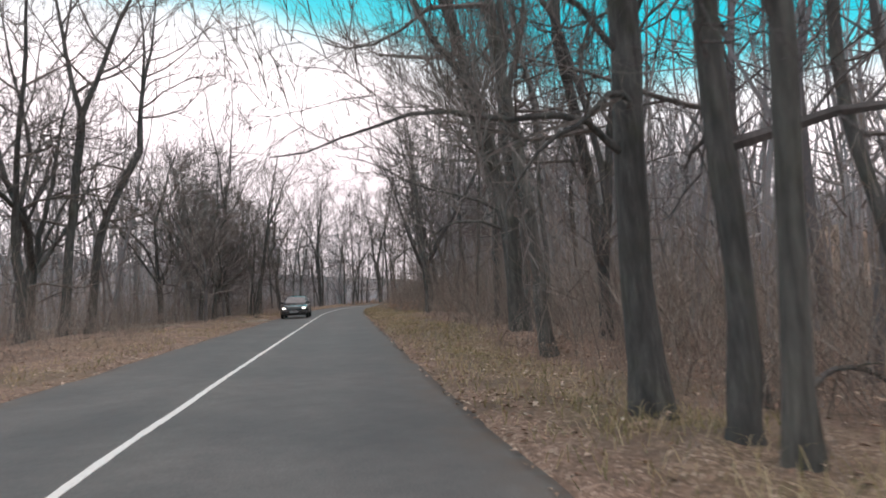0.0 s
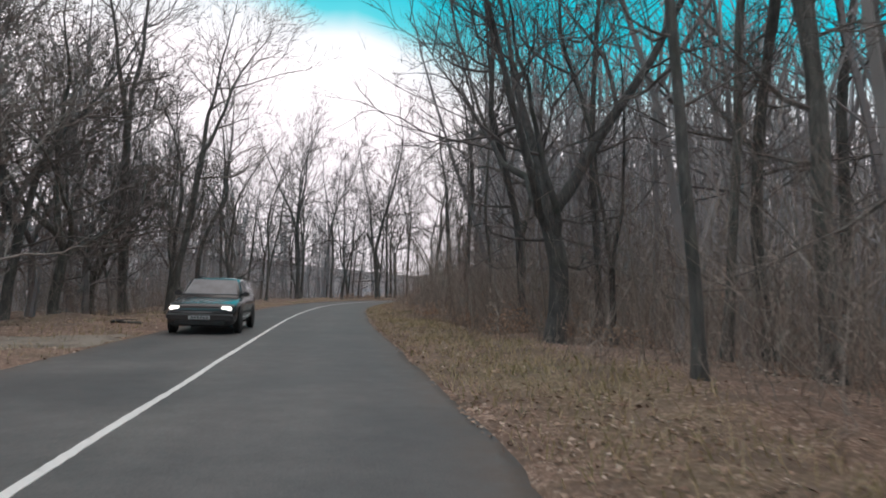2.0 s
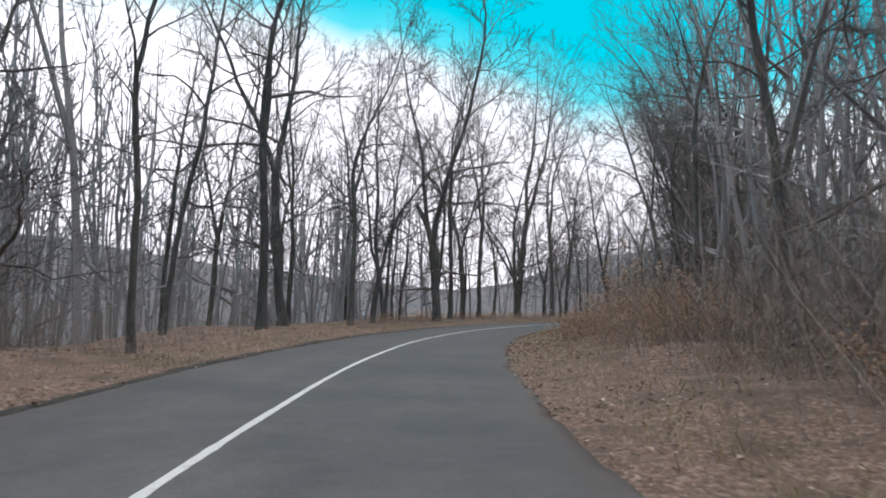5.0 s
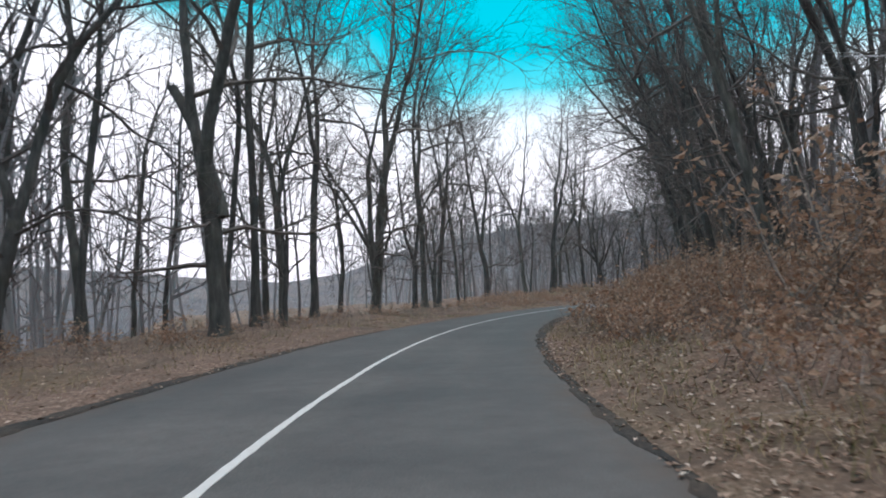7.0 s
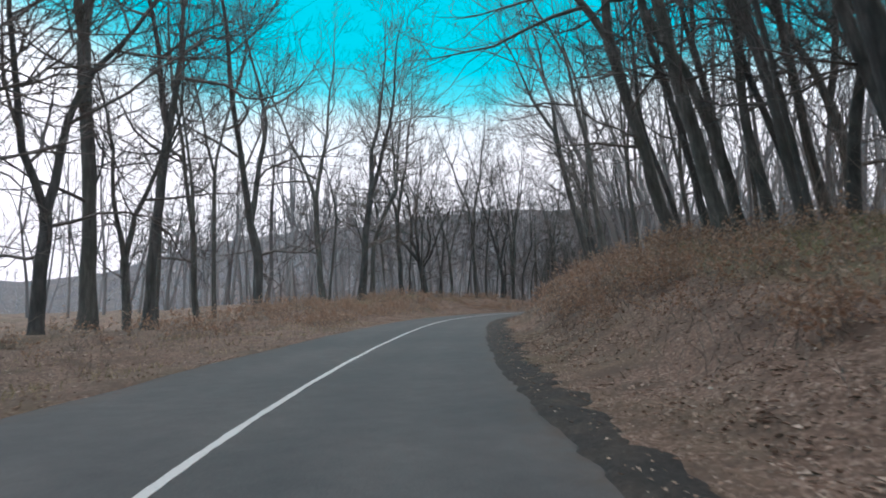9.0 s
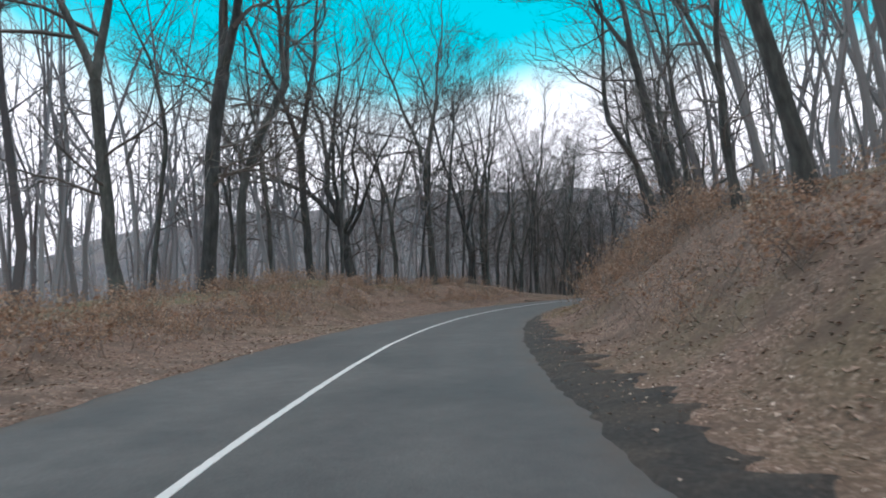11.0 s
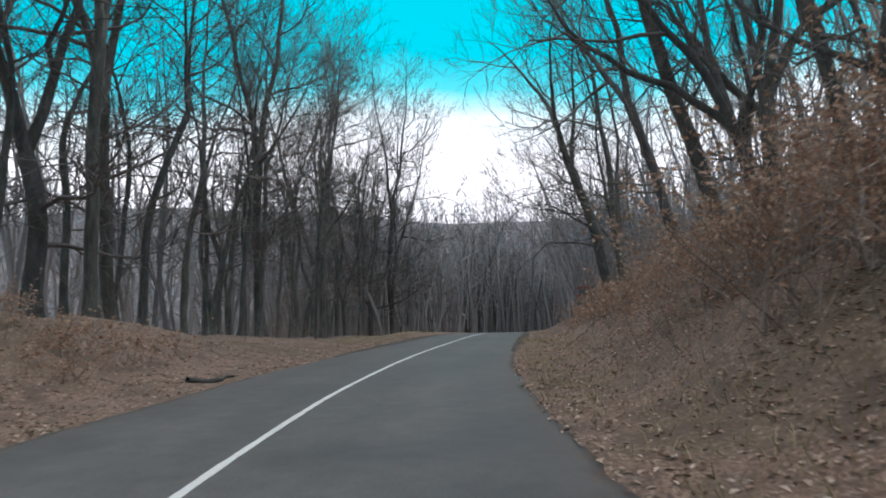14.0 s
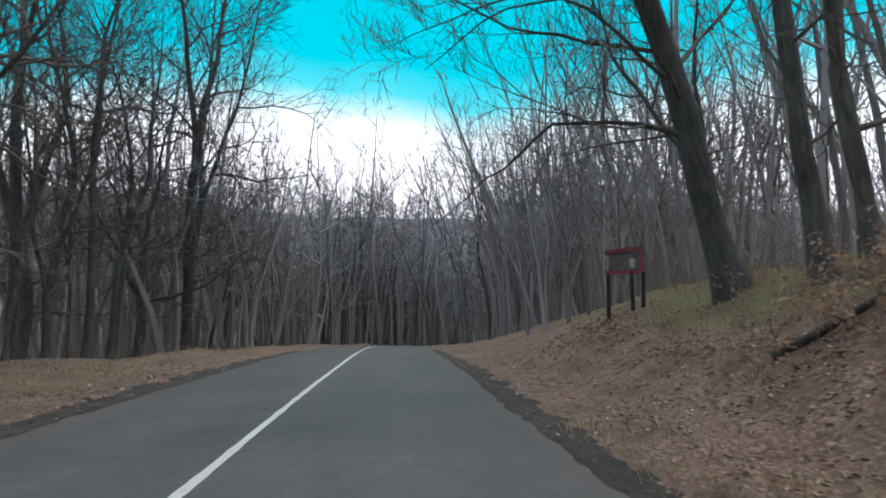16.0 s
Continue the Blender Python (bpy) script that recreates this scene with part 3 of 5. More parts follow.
def limb_with_twigs(rng, crown, p, d, length, r, n2, n3, wob, fine):
    """A crooked limb, alternate side branches, and sprays of twigs on them."""
    limb = wander(rng, p, d, length, 6, 0.035, wob * 1.25 + 0.06)
    crown.tube(limb, r * (1 - 0.86 * np.linspace(0, 1, 7)), 4 if r > 0.03 else 3)
    turn = rng.uniform(0, 6.28)
    for j in range(n2):
        v = 0.16 + 0.83 * (j + rng.uniform(0.1, 0.9)) / n2
        q, qd = along(limb, v)
        qd = tilted(qd, rng.uniform(28, 62), turn + 3.14 * j + rng.normal(0, 0.6)) + np.array([0, 0, 0.10])
        sl = length * (0.52 - 0.26 * v) * rng.uniform(0.65, 1.35) + 0.25
        sub = wander(rng, q, qd, sl, 3, 0.06, wob * 1.5)
        sr = min(r * 0.5 * (1 - 0.65 * v) + 0.004, 0.022)
        crown.tube(sub, sr * (1 - 0.72 * np.linspace(0, 1, 4)), 3)
        side = rng.uniform(0, 6.28)
        for m in range(n3):
            w = 0.12 + 0.87 * (m + rng.uniform(0, 1)) / n3
            a, ad = along(sub, min(w, 0.995))
            ad = tilted(ad, rng.uniform(16, 52), side + 3.14 * m + rng.normal(0, 0.7)) + np.array([0, 0, 0.10])
            tl = sl * rng.uniform(0.34, 0.66) * (1.15 - 0.45 * w) + 0.12
            tip = a + ad * tl
            hair(crown, a, tip, 0.0092 * fine)
            for g in (-1, 1):
                mid = a + ad * tl * rng.uniform(0.18, 0.72)
                hair(crown, mid, mid + tilted(ad, rng.uniform(22, 52), side + 1.57 * g + rng.normal(0, 0.8)) * tl * rng.uniform(0.45, 0.75), 0.0072 * fine)


def grow_tree(kind, seed):
    k = KINDS[kind]
    rng = np.random.default_rng(seed)
    trunk, crown = Geo(), Geo()
    fine = 0.8 if kind == "young" else 1.0
    high = k["h"] * k["fork"]
    main = wander(rng, (0, 0, -0.25), (0, 0, 1), high + 0.25, 9, 0.04, 0.05 + 0.25 * (k["wob"] - 0.07))
    main[:, :2] -= main[1, :2] * np.linspace(1, 0, 10)[:, None]
    f = np.linspace(0, 1, 10)
    rad = k["r"] * (1 - 0.16 * f) * (1 + 0.035 * rng.normal(0, 1, 10))
    rad[0] *= 1.7
    rad[1] *= 1.14
    trunk.tube(main, rad, 10)
    stems = []
    turn = rng.uniform(0, 6.28)
    for i in range(k["leaders"]):
        az = turn + 6.28 * i / k["leaders"] + rng.normal(0, 0.35)
        lean = radians(k["open"] * rng.uniform(0.6, 1.1) * (0.4 if i == 0 and kind != "young" else 1.0))
        d = np.array([math.cos(az) * math.sin(lean), math.sin(az) * math.sin(lean), math.cos(lean)])
        start = main[-1] if i < 2 else along(main, 0.93 - 0.07 * (i - 2))[0]
        ln = (k["h"] - high) * (1.0 - 0.10 * i) * rng.uniform(0.92, 1.05)
        pts = wander(rng, start, d, ln, 13, 0.045, k["wob"])
        r0 = rad[-1] * (0.94 if k["leaders"] == 1 else 0.80 - 0.08 * i)
        prof = r0 * (1 - 0.95 * np.linspace(0, 1, 14) ** 0.85) + 0.006
        trunk.tube(pts, prof, 7)
        stems.append((pts, prof, 0.10 if k["leaders"] > 1 else 0.02, ln, k["spread"]))
    if kind == "reaching":
        # long crooked limbs, nearly level, all towards one side
        for i in range(9):
            a, _d = along(main, min(0.40 + 0.07 * i, 0.99))
            az, e = rng.normal(0, 0.45), radians(rng.uniform(14, 34) + 4 * i)
            d = np.array([math.cos(az) * math.cos(e), math.sin(az) * math.cos(e), math.sin(e)])
            ln = rng.uniform(3.8, 6.6)
            pts = wander(rng, a, d, ln, 12, 0.004, 0.19)
            prof = (0.062 - 0.003 * i) * (1 - 0.92 * np.linspace(0, 1, 13) ** 0.7) + 0.003
            trunk.tube(pts, prof, 6)
            stems.append((pts, prof, 0.10, ln * 1.5, 2.9))
    total = sum(x[3] for x in stems)
    az = rng.uniform(0, 6.28)
    for pts, prof, clear, ln, reach in stems:
        count = max(4, round(k["n1"] * ln / total * (1.5 if kind == "reaching" else 1.0)))
        for i in range(count):
            u = (i + rng.uniform(0.1, 0.9)) / count
            t = clear + (0.985 - clear) * u
            p, ad = along(pts, t)
            az += 2.4 + rng.normal(0, 0.5)
            d = tilted(ad, rng.uniform(*k["away"]) * (1 - 0.25 * u), az) + np.array([0, 0, 0.12])
            # the open side over the road grows longer limbs
            d[0] += 0.16
            if d[2] < -0.1:
                d[2] *= -0.5
            length = reach * (1 - 0.55 * u) * rng.uniform(0.55, 1.2) * (1 + 0.3 * d[0])
            r = min(float(np.interp(t, np.linspace(0, 1, len(prof)), prof)) * 0.62, 0.010 + 0.013 * length)
            limb_with_twigs(rng, crown, p, d, length, r, k["n2"], k["n3"], k["wob"], fine)
    for i in range(k["low"]):
        p, _d = along(main, rng.uniform(0.45, 0.97))
        az += 2.4 + rng.normal(0, 0.5)
        e = radians(rng.uniform(-6, 34))
        d = np.array([math.cos(az) * math.cos(e), math.sin(az) * math.cos(e), math.sin(e)])
        length = k["spread"] * rng.uniform(0.35, 0.95)
        limb_with_twigs(rng, crown, p, d, length, 0.008 + 0.012 * length, k["n2"], k["n3"], k["wob"] * 1.2, fine)
    return trunk.arrays(), crown.arrays()


LABELS = {
    "reaching": ("bare old oak reaching long level limbs over the road", "oak tree"),
    "lofty": ("tall bare grey tree forking high above the ground", "tree"),
    "oak": ("bare old oak with spreading crooked grey limbs", "oak tree"),
    "fork": ("bare grey tree with a trunk forked low down", "tree"),
    "tall": ("tall bare grey-barked woodland tree in winter", "tree"),
    "pole": ("slender bare tree with upswept thin branches", "tree"),
    "young": ("dense bare young tree branching from the ground", "young tree"),
}
VARIANTS = {"oak": 4, "fork": 5, "tall": 3, "lofty": 4, "pole": 6, "young": 4, "reaching": 3}
SORTS = sorted(VARIANTS)
SOURCE, MESHES = {}, {}


def tree_mesh(kind, i):
    if (kind, i) not in MESHES:
        (tv, tt), (cv, ct) = grow_tree(kind, 100 * SORTS.index(kind) + i + 7)
        MESHES[kind, i] = (tri_mesh("trunk", tv, tt, YOUNG_BARK if kind == "young" else BARK, True), tri_mesh("crown", cv, ct, YOUNG_BARK if kind == "young" else TWIG))
    return MESHES[kind, i]


def place_tree(kind, i, s, lat, scale=1.0, turn=0.0, lean_to_road=0.0, lean_on=0.0, girth=1.0):
    """A tree at a place along the road; leans in degrees."""
    x, y = world_xy(s, lat)
    z = float(ground_z(s, lat)) - 0.05
    head = math.degrees(float(np.interp(s, SG, PSI)))
    side = -1 if lat > 0 else 1
    m = (pose(float(x), float(y), z, 0, 0, head) @ pose(0, 0, 0, -lean_on, side * lean_to_road, 0) @ pose(0, 0, 0, 0, 0, turn)
         @ Matrix.Diagonal((scale * girth, scale * girth, scale, 1)))
    i %= VARIANTS[kind]
    if (kind, i) in SOURCE:
        return copy_thing(SOURCE[kind, i], m)
    root = new("oak_tree" if kind in ("oak", "reaching") else "young_tree" if kind == "young" else "tree")
    trunk, crown = tree_mesh(kind, i)
    part("trunk", trunk, root)
    part("crown", crown, root, "fine bare twigs")
    root.matrix_basis = m
    SOURCE[kind, i] = root
    return tagged(root, *LABELS[kind], group="roadside trees")


PLANTED = []


def plant(kind, i, s, lat, scale=1.0, turn=0.0, lean=0.0, on=0.0, girth=1.0):
    PLANTED.append((s, lat))
    facing = (180 if lat > 0 else 0) + turn % 130 - 65 if kind != "reaching" else turn
    return place_tree(kind, i, s, lat, scale, facing, lean, on, girth)


def free_spot(s, lat, gap):
    return all((s - a) ** 2 + (lat - b) ** 2 > gap * gap for a, b in PLANTED)


# first stretch: trees close to the verge
plant("reaching", 2, -4.8, 4.9, 0.85, 205, 3, 0, 0.72)
plant("fork", 1, -6.4, 4.9, 0.95, 140, 6, 0, 0.6)
plant("lofty", 2, -7.2, 4.8, 0.95, 230, 2, 0, 0.5)
plant("pole", 3, -3.0, 7.2, 1.0, 80, 4)
plant("lofty", 1, 4.0, 6.5, 1.0, 60, 2, 0, 0.8)
plant("fork", 3, 5.4, 8.5, 1.0, 160, 2, 0, 0.8)
plant("reaching", 0, 7.9, 6.9, 0.95, 195, 6, 0, 0.95)
plant("tall", 1, 8.6, 9.9, 1.0, 40, 2)
plant("pole", 4, 23.2, 6.0, 0.8, 10, 0, 0, 0.8)
plant("oak", 1, 31.4, 7.0, 1.0, 262, 1, 0, 1.0)
plant("tall", 3, 36.0, 18.5, 1.05, 100)
plant("tall", 2, 26.0, -12.4, 1.25, 15, 3)
plant("fork", 0, 24.0, -13.6, 1.25, 60, 4)
plant("tall", 4, 29.0, -12.2, 1.25, 170, 3)
plant("oak", 2, 27.0, -14.5, 1.2, 250, 0)
plant("young", 3, 34.8, -7.2, 1.35, 120, 0, 0, 1.1)
plant("fork", 4, 39.0, -8.4, 0.8, 30, 0, 0, 1.0)
plant("oak", 0, 41.6, -8.0, 0.8, 85, 2, 0, 0.95)
plant("oak", 3, 37.2, -10.6, 0.9, 140, 0, 0, 0.9)
plant("young", 1, 43.6, -7.6, 1.4, 250, 0, 0, 1.1)
plant("oak", 1, 49.5, -9.6, 0.68, 170, 0, 0, 1.2)
plant("young", 0, 36.4, -9.4, 1.25, 0)
plant("young", 1, 41.0, -9.8, 1.35, 75)
plant("young", 3, 46.5, -11.0, 1.35, 200)
plant("young", 2, 49.0, -8.6, 1.2, 310)
plant("fork", 2, 55.0, -10.2, 0.62, 20)
plant("young", 0, 58.0, -8.6, 1.15, 120)
plant("tall", 3, 50.5, -6.4, 0.85, 50, 5)
plant("fork", 2, 52.0, -6.8, 0.85, 210, 4)
plant("pole", 1, 54.0, -7.5, 0.9, 33)
plant("fork", 3, 65.5, -6.9, 0.85, 300, 0, 0, 1.2)
plant("tall", 1, 62.0, -8.2, 0.85, 12)
plant("pole", 2, 63.0, -9.6, 0.9, 250)
plant("pole", 5, 75.0, -6.8, 0.85, 130)
plant("oak", 3, 72.0, -8.8, 0.8, 310)
# second stretch: the row above the valley
plant("lofty", 3, 83.4, -6.9, 1.1, 45, 0, 0, 0.85)
plant("lofty", 0, 90.6, -9.8, 1.2, 0)
plant("fork", 1, 92.3, -10.4, 1.26, 90, 4)
plant("pole", 3, 94.5, -7.8, 1.20, 200)
plant("fork", 4, 98.6, -8.4, 1.15, 20)
plant("lofty", 2, 103.4, -10.0, 1.2, 130)
plant("pole", 2, 104.6, -10.8, 1.44, 20)
snag = plant("fork", 0, 107.0, -7.6, 1.25, 100, 0, 0, 1.05)
plant("pole", 1, 110.2, -9.3, 1.25, 350)
plant("lofty", 3, 110.6, -8.2, 1.2, 50, 0, 0, 0.8)
plant("fork", 2, 112.2, -7.8, 1.2, 20, 0, 0, 0.8)
plant("fork", 3, 115.5, -9.6, 1.32, 120)
plant("lofty", 1, 119.5, -10.0, 1.32, 220, -4)
plant("fork", 2, 122.0, -9.8, 1.27, 10)
plant("oak", 3, 125.7, -9.2, 1.44, 160, 0, 0, 0.95)
plant("lofty", 0, 129.0, -10.8, 1.32, 90)
plant("fork", 4, 132.6, -9.4, 1.26, 190)
plant("lofty", 3, 136.2, -10.1, 1.32, 30)
plant("fork", 2, 139.4, -10.5, 1.36, 250)
plant("lofty", 1, 143.0, -11.6, 1.38, 330)
plant("fork", 1, 146.5, -11.0, 1.36, 200)
plant("lofty", 2, 150.5, -12.0, 1.32, 100)
plant("fork", 0, 155.0, -11.4, 1.26, 40)


def broken_stem(tree):
    """A leader snapped off short beside the fork, its end splintered."""
    rng = np.random.default_rng(77)
    pts = wander(rng, (0.05, -0.1, 2.6), (-0.22, 0.30, 1.0), 3.4, 8, 0.05, 0.05)
    g = Geo()
    g.tube(pts, 0.135 * (1 - 0.18 * np.linspace(0, 1, 9)), 9)
    for k in range(5):
        az = k * 1.26
        p = pts[-1] + 0.08 * np.array([math.cos(az), math.sin(az), -0.4])
        g.spike(p, p + np.array([0.02 * math.cos(az), 0.02 * math.sin(az), rng.uniform(0.12, 0.34)]), 0.045)
    part("broken_stem", tri_mesh("broken_stem", *g.arrays(), BARK, True), tree, "snapped-off stem with a splintered end")


broken_stem(snag)
# thinner trees on the falling ground behind the row
for n, (a, b) in enumerate(((87, -14), (93, -16), (97, -13.5), (101, -17), (106, -15), (111, -14), (116, -16.5), (121, -14), (140, -16), (150, -15))):
    plant(("pole", "lofty", "pole")[n % 3], n, a, b, 1.0 + 0.05 * (n % 4), 47 * n)
# trees on the inner bank
plant("lofty", 1, 104.0, 9.4, 0.95, 10, 9)
plant("fork", 2, 108.5, 10.4, 0.95, 70, 9)
plant("tall", 2, 114.0, 11.6, 1.0, 160, 8, 0, 0.9)
plant("lofty", 0, 118.2, 11.4, 1.0, 220, 10, 0, 0.8)
plant("tall", 0, 121.8, 10.6, 1.0, 310, 10, 0, 0.75)
plant("pole", 3, 123.4, 11.6, 1.05, 30, 10, 0, 1.2)
plant("pole", 1, 126.6, 10.6, 1.05, 130, 11, 0, 1.3)
plant("lofty", 3, 130.4, 10.4, 1.0, 230, 11, 0, 0.7)
plant("pole", 5, 132.0, 11.2, 1.05, 70, 10, 0, 1.3)
plant("tall", 0, 125.0, 9.6, 1.0, 80, 11, 0, 0.85)
plant("lofty", 2, 128.4, 9.6, 1.0, 140, 11, 0, 0.75)
plant("oak", 1, 112.0, 11.8, 0.95, 30, 6)
plant("pole", 0, 135.0, 10.6, 1.05, 15, 11, 0, 1.4)
plant("lofty", 1, 136.9, 10.3, 1.0, 75, 11, 0, 0.85)
plant("pole", 4, 134.4, 12.2, 1.05, 215, 10, 0, 1.4)
plant("pole", 2, 130.8, 11.8, 1.05, 305, 10, 0, 1.3)
plant("tall", 3, 133.0, 9.4, 1.0, 20, 9)
plant("lofty", 0, 139.0, 9.8, 1.0, 120, 10)
plant("fork", 1, 146.0, 10.0, 0.95, 190, 9)
plant("lofty", 3, 154.0, 9.6, 1.0, 260, 10)
plant("tall", 0, 160.0, 9.2, 1.0, 330, 10)
plant("fork", 3, 166.0, 9.4, 0.95, 45, 10)
plant("lofty", 2, 172.0, 9.2, 0.95, 100, 9)
plant("tall", 3, 178.0, 9.6, 0.95, 170, 9, 0, 1.15)
plant("fork", 1, 186.0, 9.4, 0.95, 240, 9)
plant("fork", 0, 194.0, 9.8, 0.9, 300, 9)
plant("lofty", 1, 201.0, 9.6, 0.95, 350, 10)
plant("tall", 0, 208.0, 9.2, 0.95, 60, 10, 0, 1.15)
plant("reaching", 1, 227.6, 8.3, 1.1, 190, 13, 0, 1.0)
plant("fork", 2, 231.0, 9.6, 1.0, 200, 10, 0, 1.1)
plant("lofty", 3, 225.2, 8.7, 1.0, 280, 6, 0, 1.0)
plant("fork", 1, 223.9, 8.6, 1.0, 20, 11, 0, 1.35)
plant("lofty", 0, 218.0, 10.4, 1.0, 75, 9, 0, 1.0)
# close-set leaning trunks on the crest of the bank
for n, (a, b) in enumerate(((113.0, 9.6), (115.6, 10.8), (119.4, 9.8), (120.8, 12.4), (124.2, 12.8), (127.6, 11.6), (129.6, 13.0), (133.6, 11.0), (138.2, 11.8), (141.0, 10.6), (144.0, 11.8), (184.0, 8.9), (188.6, 8.4), (192.6, 9.6))):
    plant(("lofty", "pole", "fork", "pole")[n % 4], n + 1, a, b, 0.95 + 0.05 * (n % 3), 53 * n, 8 + n % 4, 0, (0.85, 1.45, 0.9, 1.5)[n % 4])
for n, (a, b) in enumerate(((98.5, 10.6), (100.6, 13.2), (102.8, 11.4), (104.6, 14.6), (106.4, 12.6), (108.8, 14.0), (110.4, 12.2), (97.0, 14.4))):
    plant(("lofty", "tall", "fork", "pole")[n % 4], n + 2, a, b, 1.0, 83 * n, 6, 0, (0.9, 0.9, 0.85, 1.5)[n % 4])
# and more of them on the rising ground behind
for n, (a, b) in enumerate(((126.0, 15.0), (128.6, 16.4), (131.6, 14.2), (135.8, 13.6), (137.6, 15.4), (140.6, 13.4))):
    plant(("fork", "lofty", "oak", "tall")[n % 4], n + 1, a, b, 0.95 + 0.04 * (n % 3), 59 * n, 5 + n % 5, 0, (0.85, 0.9, 0.8, 0.85)[n % 4])
for n, (a, b) in enumerate(((199.0, 9.3), (203.6, 8.8), (206.2, 10.0))):
    plant("oak", n, a, b, 0.85 + 0.04 * (n % 3), 77 * n, 6, 0, 0.8)
# behind the old oak
for n, (a, b) in enumerate(((26.5, 10.4), (30.0, 11.6), (33.5, 9.4), (37.5, 10.6), (40.5, 8.8), (45.0, 9.8))):
    plant(("lofty", "tall", "fork")[n % 3], n, a, b, 0.95, 71 * n, 2, 0, 0.8)
# third stretch: on the low berm and beyond
plant("lofty", 0, 172.0, -10.8, 1.20, 80, 0, 0, 1.15)
plant("tall", 1, 176.0, -11.6, 1.20, 150)
plant("fork", 1, 180.0, -12.2, 1.20, 210)
plant("lofty", 2, 183.6, -9.8, 1.20, 330)
plant("oak", 2, 188.0, -11.4, 1.14, 20)
plant("fork", 3, 193.0, -10.6, 1.20, 110)
plant("oak", 3, 247.0, -10.6, 1.14, 200, 4)
plant("lofty", 3, 240.0, -12.4, 1.20, 60)
plant("fork", 0, 242.5, -13.4, 1.20, 140)
plant("lofty", 1, 236.0, -12.0, 1.20, 250)
plant("fork", 4, 232.0, -11.2, 1.20, 10)
plant("fork", 2, 238.0, -10.2, 1.15, 95, 0)
# close ranks of tall trees behind the berm
for n, (a, b) in enumerate(((170, -13.5), (174, -15), (178, -13.6), (182, -15.5), (186, -13.2), (190, -14.6), (195, -13.0), (198, -15.2), (201, -11.4), (204, -13.4), (207, -10.8), (209, -14.6), (212, -11.6), (215, -13.6), (218, -10.6), (221, -12.6), (224, -10.9), (227, -14.2), (229, -10.6), (245, -10.8), (251, -9.6), (256, -11.6))):
    plant(("lofty", "pole", "fork", "pole")[n % 4], n, a, b, 1.12 + 0.05 * (n % 3), 67 * n, 0, 0, 1.0)

# the unbroken row that runs on to the dip
for n in range(26):
    a, b = 197.0 + 2.1 * n, -9.3 - (0.0, 2.4, 0.9, 3.6, 1.6)[n % 5]
    if free_spot(a, b, 1.1):
        plant(("lofty", "pole", "tall", "fork", "pole")[n % 5], n + 3, a, b, (0.95, 1.02, 0.9, 0.98)[n % 4], 61 * n, (n % 3) - 1, 0, (0.85, 1.3, 0.8, 0.85, 1.2)[n % 5])

# the wood behind: slender trees set out at random, nearest ones as trees of their own
RNG = np.random.default_rng(11)


ZONES = [
    # from, to, nearest and farthest distance from the line, number, spacing
    (-30, 48, 9, 46, 150, 1.7), (48, 84, 8.5, 45, 95, 1.5), (84, 135, 10.5, 46, 120, 1.8), (135, 215, 11, 46, 150, 1.9), (215, 262, 12, 50, 95, 1.9),
    (-20, 30, -46, -13, 60, 2.2), (30, 80, -46, -8.5, 105, 2.0), (80, 135, -30, -12, 16, 2.3), (168, 200, -46, -10.5, 85, 1.9), (200, 262, -48, -9.5, 150, 1.6),
    (262, 335, -45, -6, 120, 1.8), (262, 335, 6, 45, 110, 1.8), (262, 325, -26, -5, 60, 1.6), (255, 325, 7, 26, 70, 1.6),
]
BACK = []
for s0, s1, l0, l1, count, gap in ZONES:
    for _ in range(count):
        for _ in range(6):
            s, u = RNG.uniform(s0, s1), RNG.uniform(0, 1) ** 1.35
            lat = l0 + (l1 - l0) * u if l0 > 0 else l1 + (l0 - l1) * u
            if free_spot(s, lat, gap):
                PLANTED.append((s, lat))
                BACK.append((s, lat))
                break
BACK.sort(key=lambda p: abs(p[1]))
for n, (s, lat) in enumerate(BACK[:90]):
    kind = ("pole", "pole", "lofty", "pole", "pole")[n % 5]
    place_tree(kind, int(RNG.integers(0, 9)), s, lat, RNG.uniform(0.85, 1.15) * (0.8 if s > 258 else 1.0), RNG.uniform(0, 360), RNG.uniform(0, 8) if lat > 0 and s > 80 else RNG.normal(0, 2.5), RNG.normal(0, 2), RNG.uniform(0.8, 1.1))


